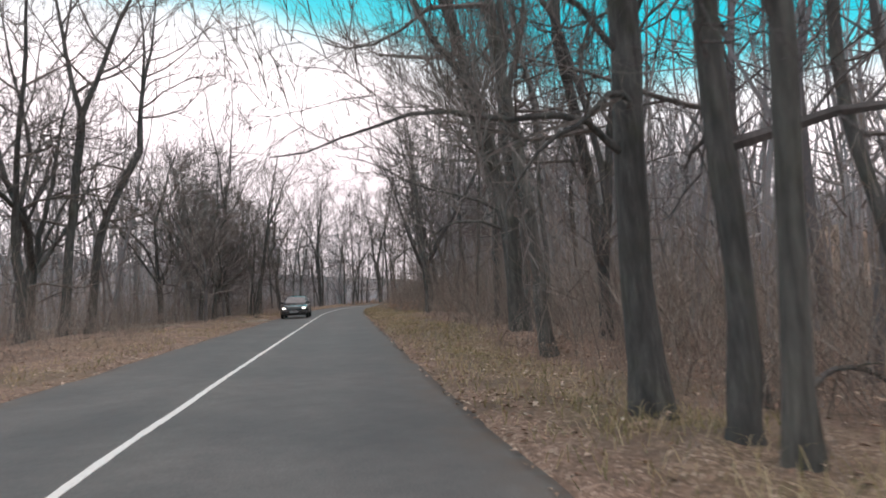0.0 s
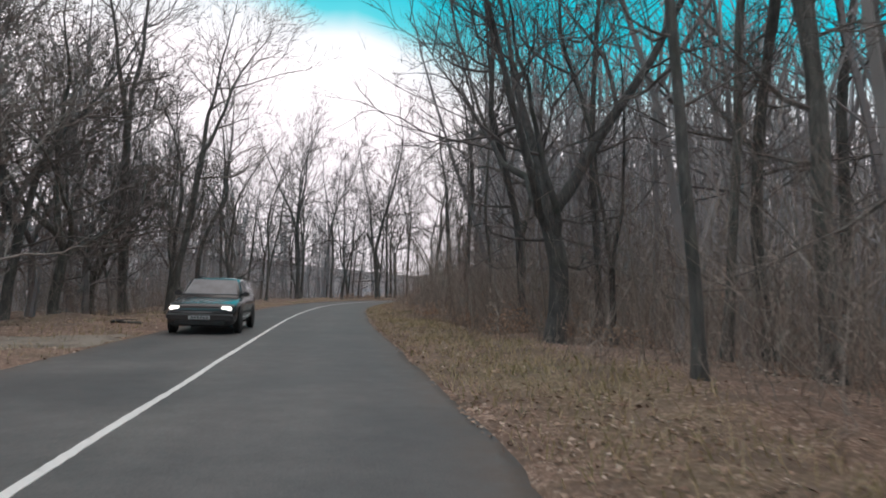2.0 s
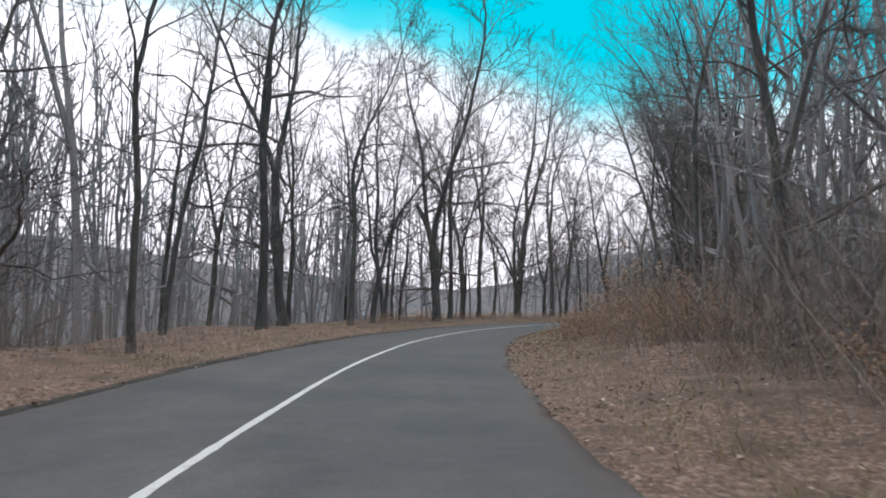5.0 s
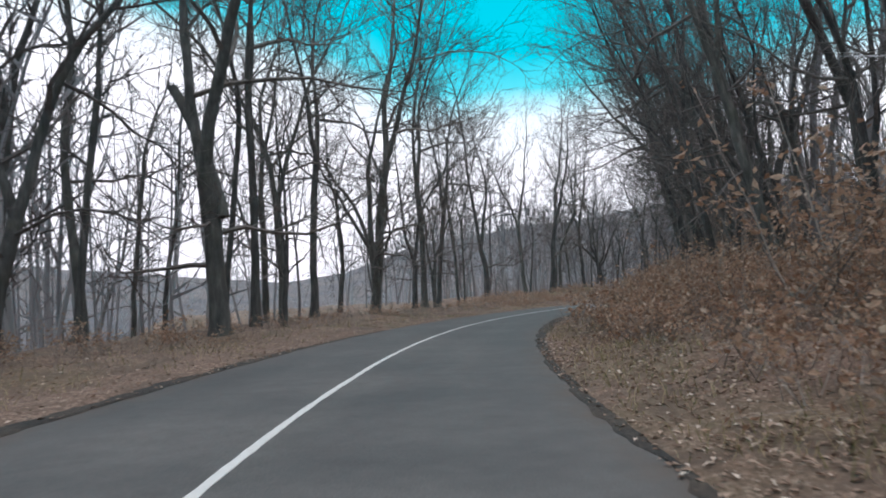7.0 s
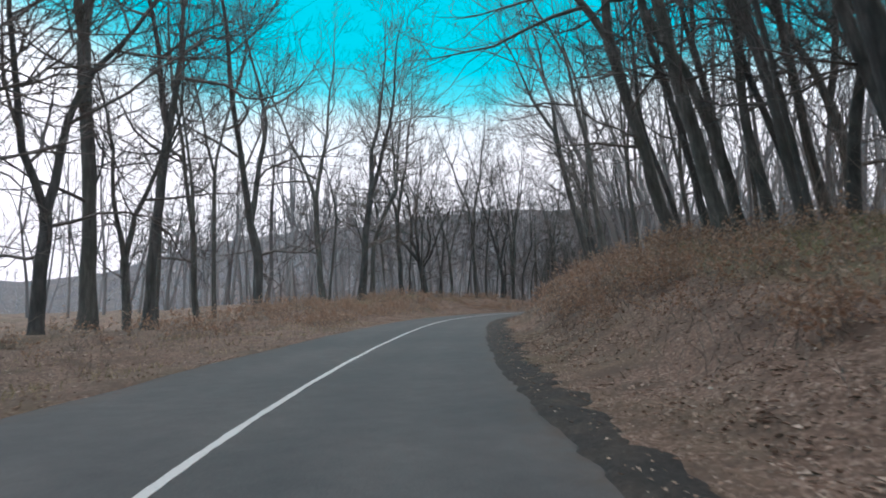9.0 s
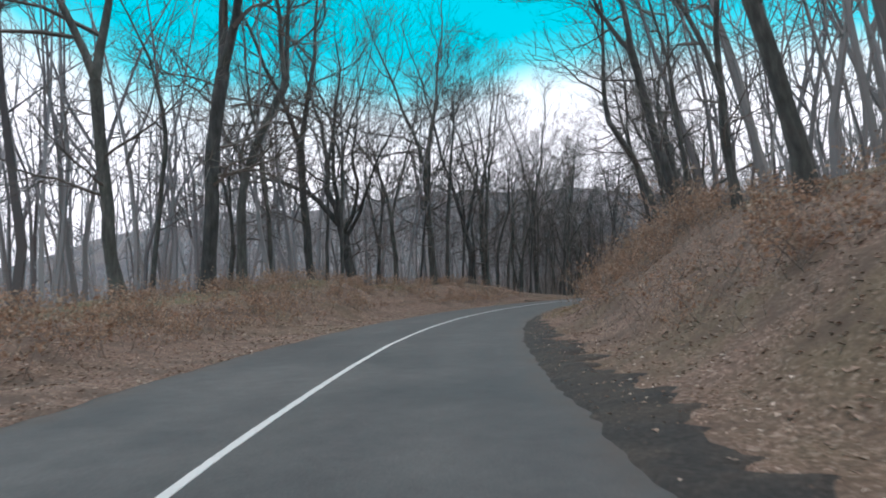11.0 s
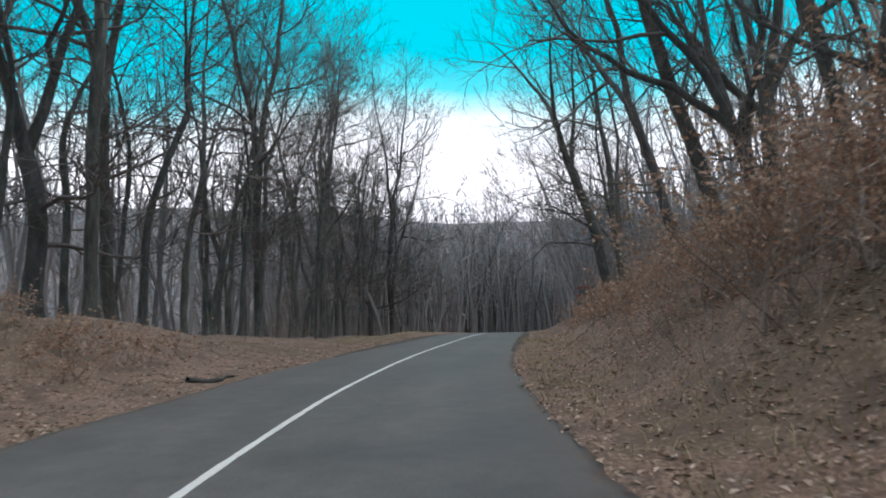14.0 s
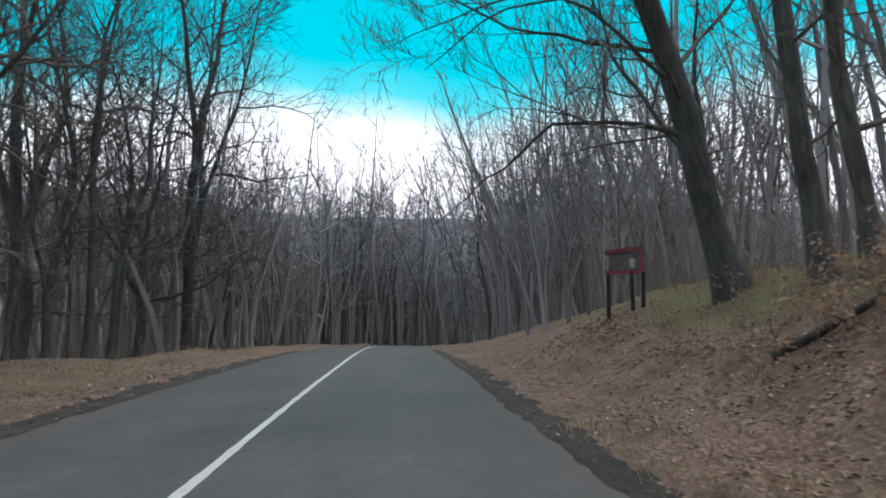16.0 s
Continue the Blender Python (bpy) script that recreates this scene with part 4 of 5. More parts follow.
def small_tree(seed, h, limbs, subs, fat=1.0, low=0.30):
    """A simple bare tree for the depth of the wood."""
    rng = np.random.default_rng(seed)
    g = Geo()
    main = wander(rng, (0, 0, -0.3), (rng.normal(0, 0.06), rng.normal(0, 0.06), 1), h, 6, 0.05, 0.085)
    r0 = 0.011 * h * rng.uniform(0.45, 1.0)
    g.tube(main, r0 * (1 - 0.9 * np.linspace(0, 1, 7)), 4)
    stems = [main]
    if seed % 3:
        p, _d = along(main, rng.uniform(0.25, 0.5))
        az = rng.uniform(0, 6.28)
        second = wander(rng, p, (math.cos(az) * 0.45, math.sin(az) * 0.45, 1), h * 0.55, 4, 0.06, 0.1)
        g.tube(second, r0 * 0.62 * (1 - 0.88 * np.linspace(0, 1, 5)), 3)
        stems.append(second)
    for i in range(limbs):
        u = (i + rng.uniform(0, 1)) / limbs
        p, _d = along(stems[i % len(stems)], low + (0.98 - low) * u)
        az, e = rng.uniform(0, 6.28), radians(18 + 46 * u + rng.normal(0, 10))
        d = np.array([np.cos(az) * np.cos(e), np.sin(az) * np.cos(e), np.sin(e)])
        ln = 0.27 * h * (1 - 0.60 * u) * rng.uniform(0.5, 1.2)
        q = p + d * ln * 0.5
        end = q + (d + rng.normal(0, 0.35, 3) + np.array([0, 0, 0.2])) * ln * 0.5
        rad = (0.008 + 0.008 * ln) * fat
        g.spike(p - d * 0.02, q + d * ln * 0.1, rad)
        g.spike(q - d * ln * 0.05, end, rad * 0.6)
        for j in range(subs):
            f = rng.uniform(0.15, 0.98)
            q2 = p + (q - p) * f * 2 if f < 0.5 else q + (end - q) * (f - 0.5) * 2
            qd = d + rng.normal(0, 0.65, 3) + np.array([0, 0, 0.2])
            hair(g, q2, q2 + qd / np.linalg.norm(qd) * ln * rng.uniform(0.25, 0.62), 0.015 * fat)
    return g.arrays()


def tiled(kinds, places):
    """Joins turned and scaled copies of the given pieces: places are rows of x, y, z, turn, scale, girth."""
    g = Geo()
    for n, (x, y, z, turn, sc, girth) in enumerate(places):
        v, t = kinds[n % len(kinds)]
        c, s = math.cos(turn), math.sin(turn)
        w = np.empty_like(v)
        w[:, 0], w[:, 1], w[:, 2] = (v[:, 0] * c - v[:, 1] * s) * sc * girth + x, (v[:, 0] * s + v[:, 1] * c) * sc * girth + y, v[:, 2] * sc + z
        g.add(w, t)
    return g.arrays()


def on_ground(rows):
    out = []
    for s, lat, *rest in rows:
        x, y = world_xy(s, lat)
        out.append((float(x), float(y), float(ground_z(s, lat)), *rest))
    return out


wood_kinds = [small_tree(500 + i, 19.0, 11, 7, 1.15) for i in range(10)]
v, t = tiled(wood_kinds, on_ground([(s, lat, RNG.uniform(0, 6.28), RNG.uniform(0.75, 1.15) * (0.78 if s > 258 else 1.0), RNG.uniform(0.8, 1.3)) for s, lat in BACK[90:]]))
tagged(new("woods", tri_mesh("woods", v, t, WOODS)), "deep stand of slender bare grey trees behind the roadside", "woods", kind="stuff")

near_rows = [(RNG.uniform(a, b), RNG.uniform(c, d), RNG.uniform(0, 6.28), RNG.uniform(lo, hi), RNG.uniform(0.9, 1.4)) for a, b, c, d, n, lo, hi in
             ((246, 300, -28, -5.5, 360, 0.56, 0.86), (244, 285, 7.5, 22, 150, 0.6, 0.95), (285, 318, -16, 16, 70, 0.6, 0.8), (272, 312, -24, 10, 130, 0.85, 1.12), (234, 250, 5.8, 12.5, 60, 0.30, 0.48)) for _ in range(n)]
v, t = tiled(wood_kinds, on_ground(near_rows))
tagged(new("young_woods", tri_mesh("young_woods", v, t, WOODS)), "close stand of lower bare trees where the road dips", "woods", kind="stuff")

far_kinds = [small_tree(700 + i, 17.0, 6, 4, 2.9, 0.2) for i in range(8)]
rows = []
while len(rows) < 1350:
    az, r = RNG.uniform(-120, 40), 95 + 400 * RNG.uniform(0, 1) ** 0.75
    x, y = HX - r * math.sin(radians(az)), HY + r * math.cos(radians(az))
    if RNG.uniform(0, 1) > np.interp(az, [-120, -100, -22, -8, 0, 40], [0.4, 1, 1, 0.7, 0.6, 0.4]) or float(road_frame(np.array(x), np.array(y))[2]) < 62:
        continue
    rows.append((x, y, float(hill_z(np.array(x), np.array(y))) - 0.3, RNG.uniform(0, 6.28), RNG.uniform(0.7, 1.15) * (0.6 if az > -10 else 1.0), RNG.uniform(1.0, 1.5)))
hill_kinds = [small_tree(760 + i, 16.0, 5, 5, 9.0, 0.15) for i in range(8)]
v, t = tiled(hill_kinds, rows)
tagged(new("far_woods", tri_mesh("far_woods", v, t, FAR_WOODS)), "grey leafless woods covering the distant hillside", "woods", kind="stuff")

# thin close-set stems farther back, which close the view between the trunks
rows = []
for s0, s1, l0, l1, count in ((44, 96, 11, 26, 150), (72, 118, -26, -13, 130), (-20, 84, 16, 46, 300), (84, 215, 22, 58, 120), (215, 330, 16, 60, 330), (0, 82, -50, -20, 190), (180, 262, -62, -24, 210), (262, 335, -50, -8, 190), (300, 350, -50, 50, 260), (262, 320, -30, -5, 160), (256, 320, 7, 30, 160)):
    grown = 0.95 if s0 > 250 else 1.0
    rows += [(RNG.uniform(s0, s1), RNG.uniform(l0, l1), RNG.uniform(0, 6.28), grown * RNG.uniform(0.7, 1.1), RNG.uniform(0.7, 1.2)) for _ in range(count)]
rows += [(RNG.uniform(50, 122), RNG.uniform(-36, -12.5), RNG.uniform(0, 6.28), RNG.uniform(0.55, 0.95), RNG.uniform(0.5, 0.8)) for _ in range(260)]
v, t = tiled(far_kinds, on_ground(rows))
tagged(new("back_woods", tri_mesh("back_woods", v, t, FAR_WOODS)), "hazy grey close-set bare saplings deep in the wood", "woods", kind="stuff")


# ---- undergrowth ----
def brush_clump(seed, stems, h, reach):
    rng = np.random.default_rng(seed)
    g = Geo()
    for _ in range(stems):
        p = np.array([rng.normal(0, reach), rng.normal(0, reach), -0.05])
        d = np.array([rng.normal(0, 0.3), rng.normal(0, 0.3), 1.0])
        ln = h * rng.uniform(0.35, 1.1)
        q = p + d / np.linalg.norm(d) * ln * 0.55
        d2 = d + rng.normal(0, 0.25, 3)
        e = q + d2 / np.linalg.norm(d2) * ln * 0.5
        r = 0.0025 + 0.0014 * ln
        g.spike(p, e, r)
        for _ in range(8):
            a = p + (e - p) * rng.uniform(0.15, 0.98)
            w = d + rng.normal(0, 0.65, 3)
            hair(g, a, a + w / np.linalg.norm(w) * ln * rng.uniform(0.15, 0.38), 0.005)
    return g.arrays()


def scatter_brush(name, label, zones, kinds):
    rows = []
    for s0, s1, l0, l1, count, lo, hi in zones:
        for _ in range(count):
            rows.append((RNG.uniform(s0, s1), RNG.uniform(l0, l1), RNG.uniform(0, 6.28), RNG.uniform(lo, hi), RNG.uniform(0.9, 1.3)))
    v, t = tiled(kinds, on_ground(rows))
    tagged(new(name, tri_mesh(name, v, t, STEM)), label, "undergrowth", kind="stuff")


whip_brush = [brush_clump(980 + i, 12, 5.2, 1.0) for i in range(6)]
tall_brush = [brush_clump(900 + i, 13, 3.0, 0.8) for i in range(8)]
low_brush = [brush_clump(950 + i, 10, 0.9, 0.55) for i in range(8)]
RIGHT_BRUSH = [(-9, 12, 7.4, 9.6, 45, 0.5, 1.0), (-9, 40, 6.6, 10, 75, 0.3, 0.8), (34, 62, 6.4, 10, 80, 0.5, 1.15), (-12, 62, 10, 22, 170, 0.6, 1.2), (40, 72, 5.8, 10, 120, 0.5, 1.1), (72, 88, 7.0, 11, 30, 0.4, 0.7),
               (62, 100, 9, 20, 80, 0.5, 1.1), (178, 204, 5.6, 10, 50, 0.4, 0.95), (204, 220, 7, 11, 20, 0.3, 0.6), (236, 330, 8, 26, 110, 0.6, 1.3)]
LEFT_BRUSH = [(10, 80, -13, -7, 170, 0.5, 1.1), (-15, 82, -30, -13, 130, 0.8, 1.5), (84, 125, -16, -11, 40, 0.3, 0.7), (168, 262, -32, -13, 130, 0.6, 1.2), (262, 330, -26, -6, 80, 0.6, 1.2)]
scatter_brush("thicket", "brown-grey thicket of thin leafless stems under the trees", RIGHT_BRUSH + LEFT_BRUSH, tall_brush)
scatter_brush("whips", "tall close-set grey-brown whips filling the wood's edge",
              [(-6, 30, 7.5, 14, 130, 0.55, 1.1), (30, 64, 8.0, 15, 130, 0.6, 1.2), (48, 74, 7.0, 13, 90, 0.45, 0.95), (-8, 60, -16, -9.5, 30, 0.5, 1.0), (60, 100, -15, -11, 50, 0.4, 0.8), (228, 262, 11, 18, 50, 0.5, 1.0), (112, 142, 11, 19, 70, 0.6, 1.2), (184, 204, 11, 15, 40, 0.7, 1.2), (205, 260, -15, -10, 60, 0.5, 1.0)], whip_brush)
scatter_brush("dead_weeds", "knee-high dead brown weeds on the verges and banks",
              [(-9, 60, 4.9, 8, 130, 0.5, 1.1), (60, 135, 5.0, 9.5, 170, 0.4, 1.1), (130, 200, 5.0, 9.5, 150, 0.5, 1.1), (200, 215, 5.4, 9, 14, 0.4, 0.8), (215, 250, 6.0, 12, 40, 0.4, 0.8), (0, 84, -7.5, -4.6, 120, 0.4, 0.9), (84, 155, -9, -4.4, 150, 0.35, 0.9), (155, 250, -10, -6, 120, 0.3, 0.8), (150, 204, -11, -4.8, 90, 0.4, 0.8), (205, 232, 7.5, 11, 60, 0.3, 0.7)], low_brush)


def shrub_meshes(seed, h, leaves, leaf_mat):
    rng = np.random.default_rng(seed)
    g, f = Geo(), Geo()
    tips = []
    for _ in range(10):
        d = np.array([rng.normal(0, 0.42), rng.normal(0, 0.42), 1.0])
        pts = wander(rng, (rng.normal(0, 0.2), rng.normal(0, 0.2), -0.05), d, h * rng.uniform(0.6, 1.1), 4, 0.02, 0.16)
        g.tube(pts, 0.011 * (1 - 0.8 * np.linspace(0, 1, 5)), 4)
        tips.append(pts)
        for _ in range(5):
            a, ad = along(pts, rng.uniform(0.25, 0.95))
            ad = ad / np.linalg.norm(ad) + rng.normal(0, 0.6, 3)
            b = a + ad / np.linalg.norm(ad) * h * rng.uniform(0.15, 0.35)
            g.spike(a, b, 0.006)
            tips.append(np.array([a, b]))
    for _ in range(leaves):
        path = tips[int(rng.integers(0, len(tips)))]
        p, _ = along(path, rng.uniform(0.25, 1.0) if len(path) == 2 else rng.uniform(0.35, 1.0))
        p = p + rng.normal(0, 0.05, 3)
        a = rng.normal(0, 1, 3) + np.array([0, 0, -0.7])
        a /= np.linalg.norm(a)
        b = np.cross(a, rng.normal(0, 1, 3))
        b /= np.linalg.norm(b) + 1e-9
        n = np.cross(a, b)
        ln = rng.uniform(0.05, 0.105)
        f.add(np.array([p, p + a * ln * 0.5 + b * ln * 0.28 + n * 0.012, p + a * ln, p + a * ln * 0.5 - b * ln * 0.28 + n * 0.012]), np.array([[0, 1, 2], [0, 2, 3]]))
    return tri_mesh("brushwood", *g.arrays(), STEM), tri_mesh("foliage", *f.arrays(), leaf_mat)


SHRUBS = [shrub_meshes(1200 + i, 2.4, 500, DRY_LEAF) for i in range(5)]
FIRST = {}


def place_shrub(i, s, lat, scale, turn):
    x, y = world_xy(s, lat)
    m = pose(float(x), float(y), float(ground_z(s, lat)) - 0.03, 0, 0, turn) @ Matrix.Diagonal((scale * 1.15, scale * 1.15, scale, 1))
    if i in FIRST:
        return copy_thing(FIRST[i], m)
    root = new("shrub")
    stems, foliage = SHRUBS[i]
    part("brushwood", stems, root)
    part("foliage", foliage, root, "dry curled leaves")
    root.matrix_basis = m
    FIRST[i] = root
    return tagged(root, "leaning shrub with withered reddish-brown leaves on the bank", "shrub", group="bank shrubs")


for s0, s1, l0, l1, count, lo, hi in ((72, 90, 6.0, 9.5, 34, 0.55, 1.05), (80, 104, 5.4, 9.5, 24, 0.5, 0.9), (84, 104, 7.5, 10.5, 14, 0.7, 1.1), (99, 114, 5.6, 9.8, 24, 0.45, 0.75), (167, 180, 5.4, 9.6, 20, 0.5, 0.95),
                                      (178, 190, 5.3, 9.2, 52, 0.5, 0.95), (189, 203, 5.3, 9.2, 52, 0.6, 1.2), (202, 222, 6.0, 9.8, 22, 0.4, 0.75), (188, 200, 6.6, 9.2, 18, 0.9, 1.2), (30, 62, 7, 11, 8, 0.5, 0.9)):
    for _ in range(count):
        place_shrub(int(RNG.integers(0, 5)), RNG.uniform(s0, s1), RNG.uniform(l0, l1), RNG.uniform(lo, hi), RNG.uniform(0, 360))


def low_shrub(seed):
    """Knee-high oak scrub: stems and withered leaves."""
    rng = np.random.default_rng(seed)
    g, f = Geo(), Geo()
    for _ in range(8):
        p = np.array([rng.normal(0, 0.22), rng.normal(0, 0.22), -0.05])
        d = np.array([rng.normal(0, 0.45), rng.normal(0, 0.45), 1.0])
        e = p + d / np.linalg.norm(d) * rng.uniform(0.5, 1.1)
        g.spike(p, e, 0.008)
        for _ in range(3):
            a = p + (e - p) * rng.uniform(0.3, 0.9)
            b = a + (d / np.linalg.norm(d) + rng.normal(0, 0.7, 3)) * rng.uniform(0.15, 0.4)
            hair(g, a, b, 0.005)
            for _ in range(5):
                q = a + (b - a) * rng.uniform(0.1, 1.1) + rng.normal(0, 0.04, 3)
                u = rng.normal(0, 1, 3) + np.array([0, 0, -0.5])
                u /= np.linalg.norm(u)
                w = np.cross(u, rng.normal(0, 1, 3))
                w /= np.linalg.norm(w) + 1e-9
                ln = rng.uniform(0.06, 0.12)
                n = np.cross(u, w) * 0.015
                f.add(np.array([q, q + u * ln * 0.5 + w * ln * 0.3 + n, q + u * ln, q + u * ln * 0.5 - w * ln * 0.3 + n]), np.array([[0, 1, 2], [0, 2, 3]]))
    return g.arrays(), f.arrays()


rows = []
for s0, s1, l0, l1, count, lo, hi in ((80, 104, 4.8, 9.5, 100, 0.5, 1.2), (99, 113, 4.8, 9.8, 110, 0.5, 1.2), (113, 138, 5.4, 9.4, 210, 0.35, 0.85), (134, 168, 5.2, 9.9, 150, 0.4, 0.9), (165, 182, 5.0, 9.6, 60, 0.5, 1.1), (202, 222, 5.6, 10, 130, 0.5, 1.1),
                                      (218, 228, 6.6, 10, 26, 0.4, 0.7), (95, 150, -10, -5.4, 80, 0.4, 0.9), (145, 204, -10.5, -4.4, 380, 0.4, 0.95), (30, 80, 5.6, 9, 60, 0.4, 0.9)):
    rows += on_ground([(RNG.uniform(s0, s1), RNG.uniform(l0, l1), RNG.uniform(0, 6.28), RNG.uniform(lo, hi), RNG.uniform(0.9, 1.3)) for _ in range(count)])
scrub = [low_shrub(1400 + n) for n in range(7)]
v, t = tiled([a for a, b in scrub], rows)
tagged(new("scrub_stems", tri_mesh("scrub_stems", v, t, STEM)), "thin brown stems of knee-high oak scrub on the banks", "undergrowth", kind="stuff")
v, t = tiled([b for a, b in scrub], rows)
tagged(new("scrub_leaves", tri_mesh("scrub_leaves", v, t, DRY_LEAF)), "withered red-brown leaves of the low oak scrub", "undergrowth", kind="stuff")
for a, b, c in ((97.0, 7.3, 1.95), (98.6, 8.4, 1.75), (95.6, 8.6, 1.6), (117.5, 10.0, 0.95), (114.5, 10.4, 1.0), (199.5, 8.2, 1.5), (196.0, 8.8, 1.6)):
    place_shrub(int(RNG.integers(0, 5)), a, b, c, RNG.uniform(0, 360))


# ---- fallen leaves and dry grass ----
def litter():
    n = 90000
    s = RNG.uniform(-12, 236, n)
    right = RNG.uniform(0, 1, n) < 0.62
    u = RNG.uniform(0, 1, n) ** 1.25
    lat = np.where(right, EDGE_R - 0.12 + u * 7.0, EDGE_L + 0.12 - u * 6.0)
    # drifts along the asphalt where the wind leaves them
    for s0, s1, l0, l1, count in ((76, 136, 3.1, 5.4, 17000), (180, 232, 3.1, 6.4, 15000), (-6, 60, 3.15, 4.9, 8000), (145, 232, -5.4, -2.65, 10000), (172, 232, 4.6, 9.6, 20000), (84, 140, 4.8, 8.6, 12000), (136, 172, 3.6, 7.5, 7000), (150, 215, -8.5, -4.5, 7000)):
        s = np.r_[s, RNG.uniform(s0, s1, count)]
        lat = np.r_[lat, l0 + (l1 - l0) * RNG.uniform(0, 1, count) ** 0.8]
    n = len(s)
    x, y = world_xy(s, lat)
    keep = vnoise(x * 0.8, y * 0.8, 51) + 0.7 * vnoise(x * 2.3, y * 2.3, 52) > RNG.uniform(-1.3, 0.9, n)
    keep &= RNG.uniform(0, 1, n) > 0.8 * moss_at(s, lat)
    heaped = (lat > EDGE_R - 0.35) & (lat < EDGE_R + 0.9) & (((s > 104) & (s < 174)) | ((s > 206) & (s < 243)))
    keep &= ~heaped | (RNG.uniform(0, 1, n) < 0.35 + 0.65 * np.clip((lat - EDGE_R) / 0.8, 0, 1))
    heaped = heaped[keep]
    s, lat, x, y = s[keep], lat[keep], x[keep], y[keep]
    n = len(s)
    z = np.maximum(ground_z(s, lat), road_z(s) + 0.004) + 0.007
    # those on the heaped debris lie higher
    z += np.where(heaped, 0.035, 0.0)
    size = RNG.uniform(0.038, 0.098, n) * np.where(np.abs(lat) > 6, 1.15, 1) * np.where(heaped, 0.7, 1.0)
    az = RNG.uniform(0, 6.28, n)
    tilt, roll = RNG.normal(0, 0.18, n), RNG.normal(0, 0.18, n)
    a = np.stack([np.cos(az), np.sin(az), tilt], -1)
    b = np.stack([-np.sin(az), np.cos(az), roll], -1)
    c = np.stack([x, y, z + size * (np.abs(tilt) + np.abs(roll)) * 0.25], -1)
    lift = np.stack([0 * x, 0 * x, size * 0.16], -1)
    L = size[:, None]
    v = np.stack([c - a * L * 0.5, c + b * L * 0.3 + lift, c + a * L * 0.5, c - b * L * 0.3 + lift], 1).reshape(-1, 3)
    k = 4 * np.arange(n)[:, None]
    t = np.concatenate([k + [[0, 2, 1]], k + [[0, 3, 2]]])
    tagged(new("fallen_leaves", tri_mesh("fallen_leaves", v, t, LITTER)), "drift of curled brown oak leaves along the verges", "fallen leaves", kind="stuff")


def grass():
    spots = []
    for s0, s1, l0, l1, count in ((-10, 60, 3.3, 5.8, 1700), (60, 110, 3.5, 5.2, 420), (170, 222, 3.4, 5.2, 420), (-5, 90, -5.2, -2.9, 700), (90, 150, -6.5, -3.2, 420), (222, 245, -7, -4, 160), (106, 136, 8.2, 11.6, 1500), (206, 232, 6.5, 10.5, 420), (165, 200, -10.5, -8, 200)):
        spots.append(np.stack([RNG.uniform(s0, s1, count), RNG.uniform(l0, l1, count)], 1))
    spots = np.concatenate(spots)
    per = 7
    s = np.repeat(spots[:, 0], per) + RNG.normal(0, 0.2, len(spots) * per)
    lat = np.repeat(spots[:, 1], per) + RNG.normal(0, 0.2, len(spots) * per)
    lat = np.where(lat > 0, np.maximum(lat, EDGE_R + 0.05), np.minimum(lat, EDGE_L - 0.05))
    x, y = world_xy(s, lat)
    p = np.stack([x, y, ground_z(s, lat) - 0.01], -1)
    az, ln = RNG.uniform(0, 6.28, len(s)), RNG.uniform(0.08, 0.30, len(s))
    d = np.stack([np.cos(az) * 0.7, np.sin(az) * 0.7, np.ones(len(s))], -1)
    w = np.stack([-np.sin(az), np.cos(az), 0 * az], -1) * 0.005
    bow = np.stack([np.cos(az), np.sin(az), -0.35 + 0 * az], -1)
    half, tip = p + d * ln[:, None] * 0.55, p + (d * 0.8 + bow * 0.45) * ln[:, None]
    v = np.stack([p - w, p + w, half - w * 0.8, half + w * 0.8, tip], 1).reshape(-1, 3)
    k = 5 * np.arange(len(s))[:, None]
    t = np.concatenate([k + [[0, 1, 3]], k + [[0, 3, 2]], k + [[2, 3, 4]]])
    tagged(new("dry_grass", tri_mesh("dry_grass", v, t, GRASS)), "tufts of yellowed winter grass on the verge", "grass", kind="stuff")


litter()
grass()


# ---- fallen wood ----
def fallen(name, label, s0, l0, s1, l1, radius, seed, rise=0.05, branches=3):
    rng = np.random.default_rng(seed)
    f = np.linspace(0, 1, 12)
    s, l = s0 + (s1 - s0) * f, l0 + (l1 - l0) * f + 0.12 * np.sin(f * 7 + seed)
    x, y = world_xy(s, l)
    pts = np.stack([x, y, ground_z(s, l) + radius * 0.5 + rise * np.sin(f * np.pi)], -1)
    root = new(name)
    g = Geo()
    g.tube(pts, radius * (1 - 0.6 * f) * (1 + 0.08 * rng.normal(0, 1, 12)), 8)
    part("stem", tri_mesh("stem", *g.arrays(), BARK, True), root)
    for _ in range(branches):
        g = Geo()
        p, d = along(pts, rng.uniform(0.3, 0.9))
        d = d / np.linalg.norm(d) + rng.normal(0, 0.5, 3) + np.array([0, 0, 0.3])
        ln = rng.uniform(0.4, 0.9)
        g.tube(wander(rng, p, d, ln, 4, -0.05, 0.15), radius * 0.35 * (1 - 0.8 * np.linspace(0, 1, 5)), 5)
        part("side_branch", tri_mesh("side_branch", *g.arrays(), BARK, True), root)
    return tagged(root, label, "fallen branch")


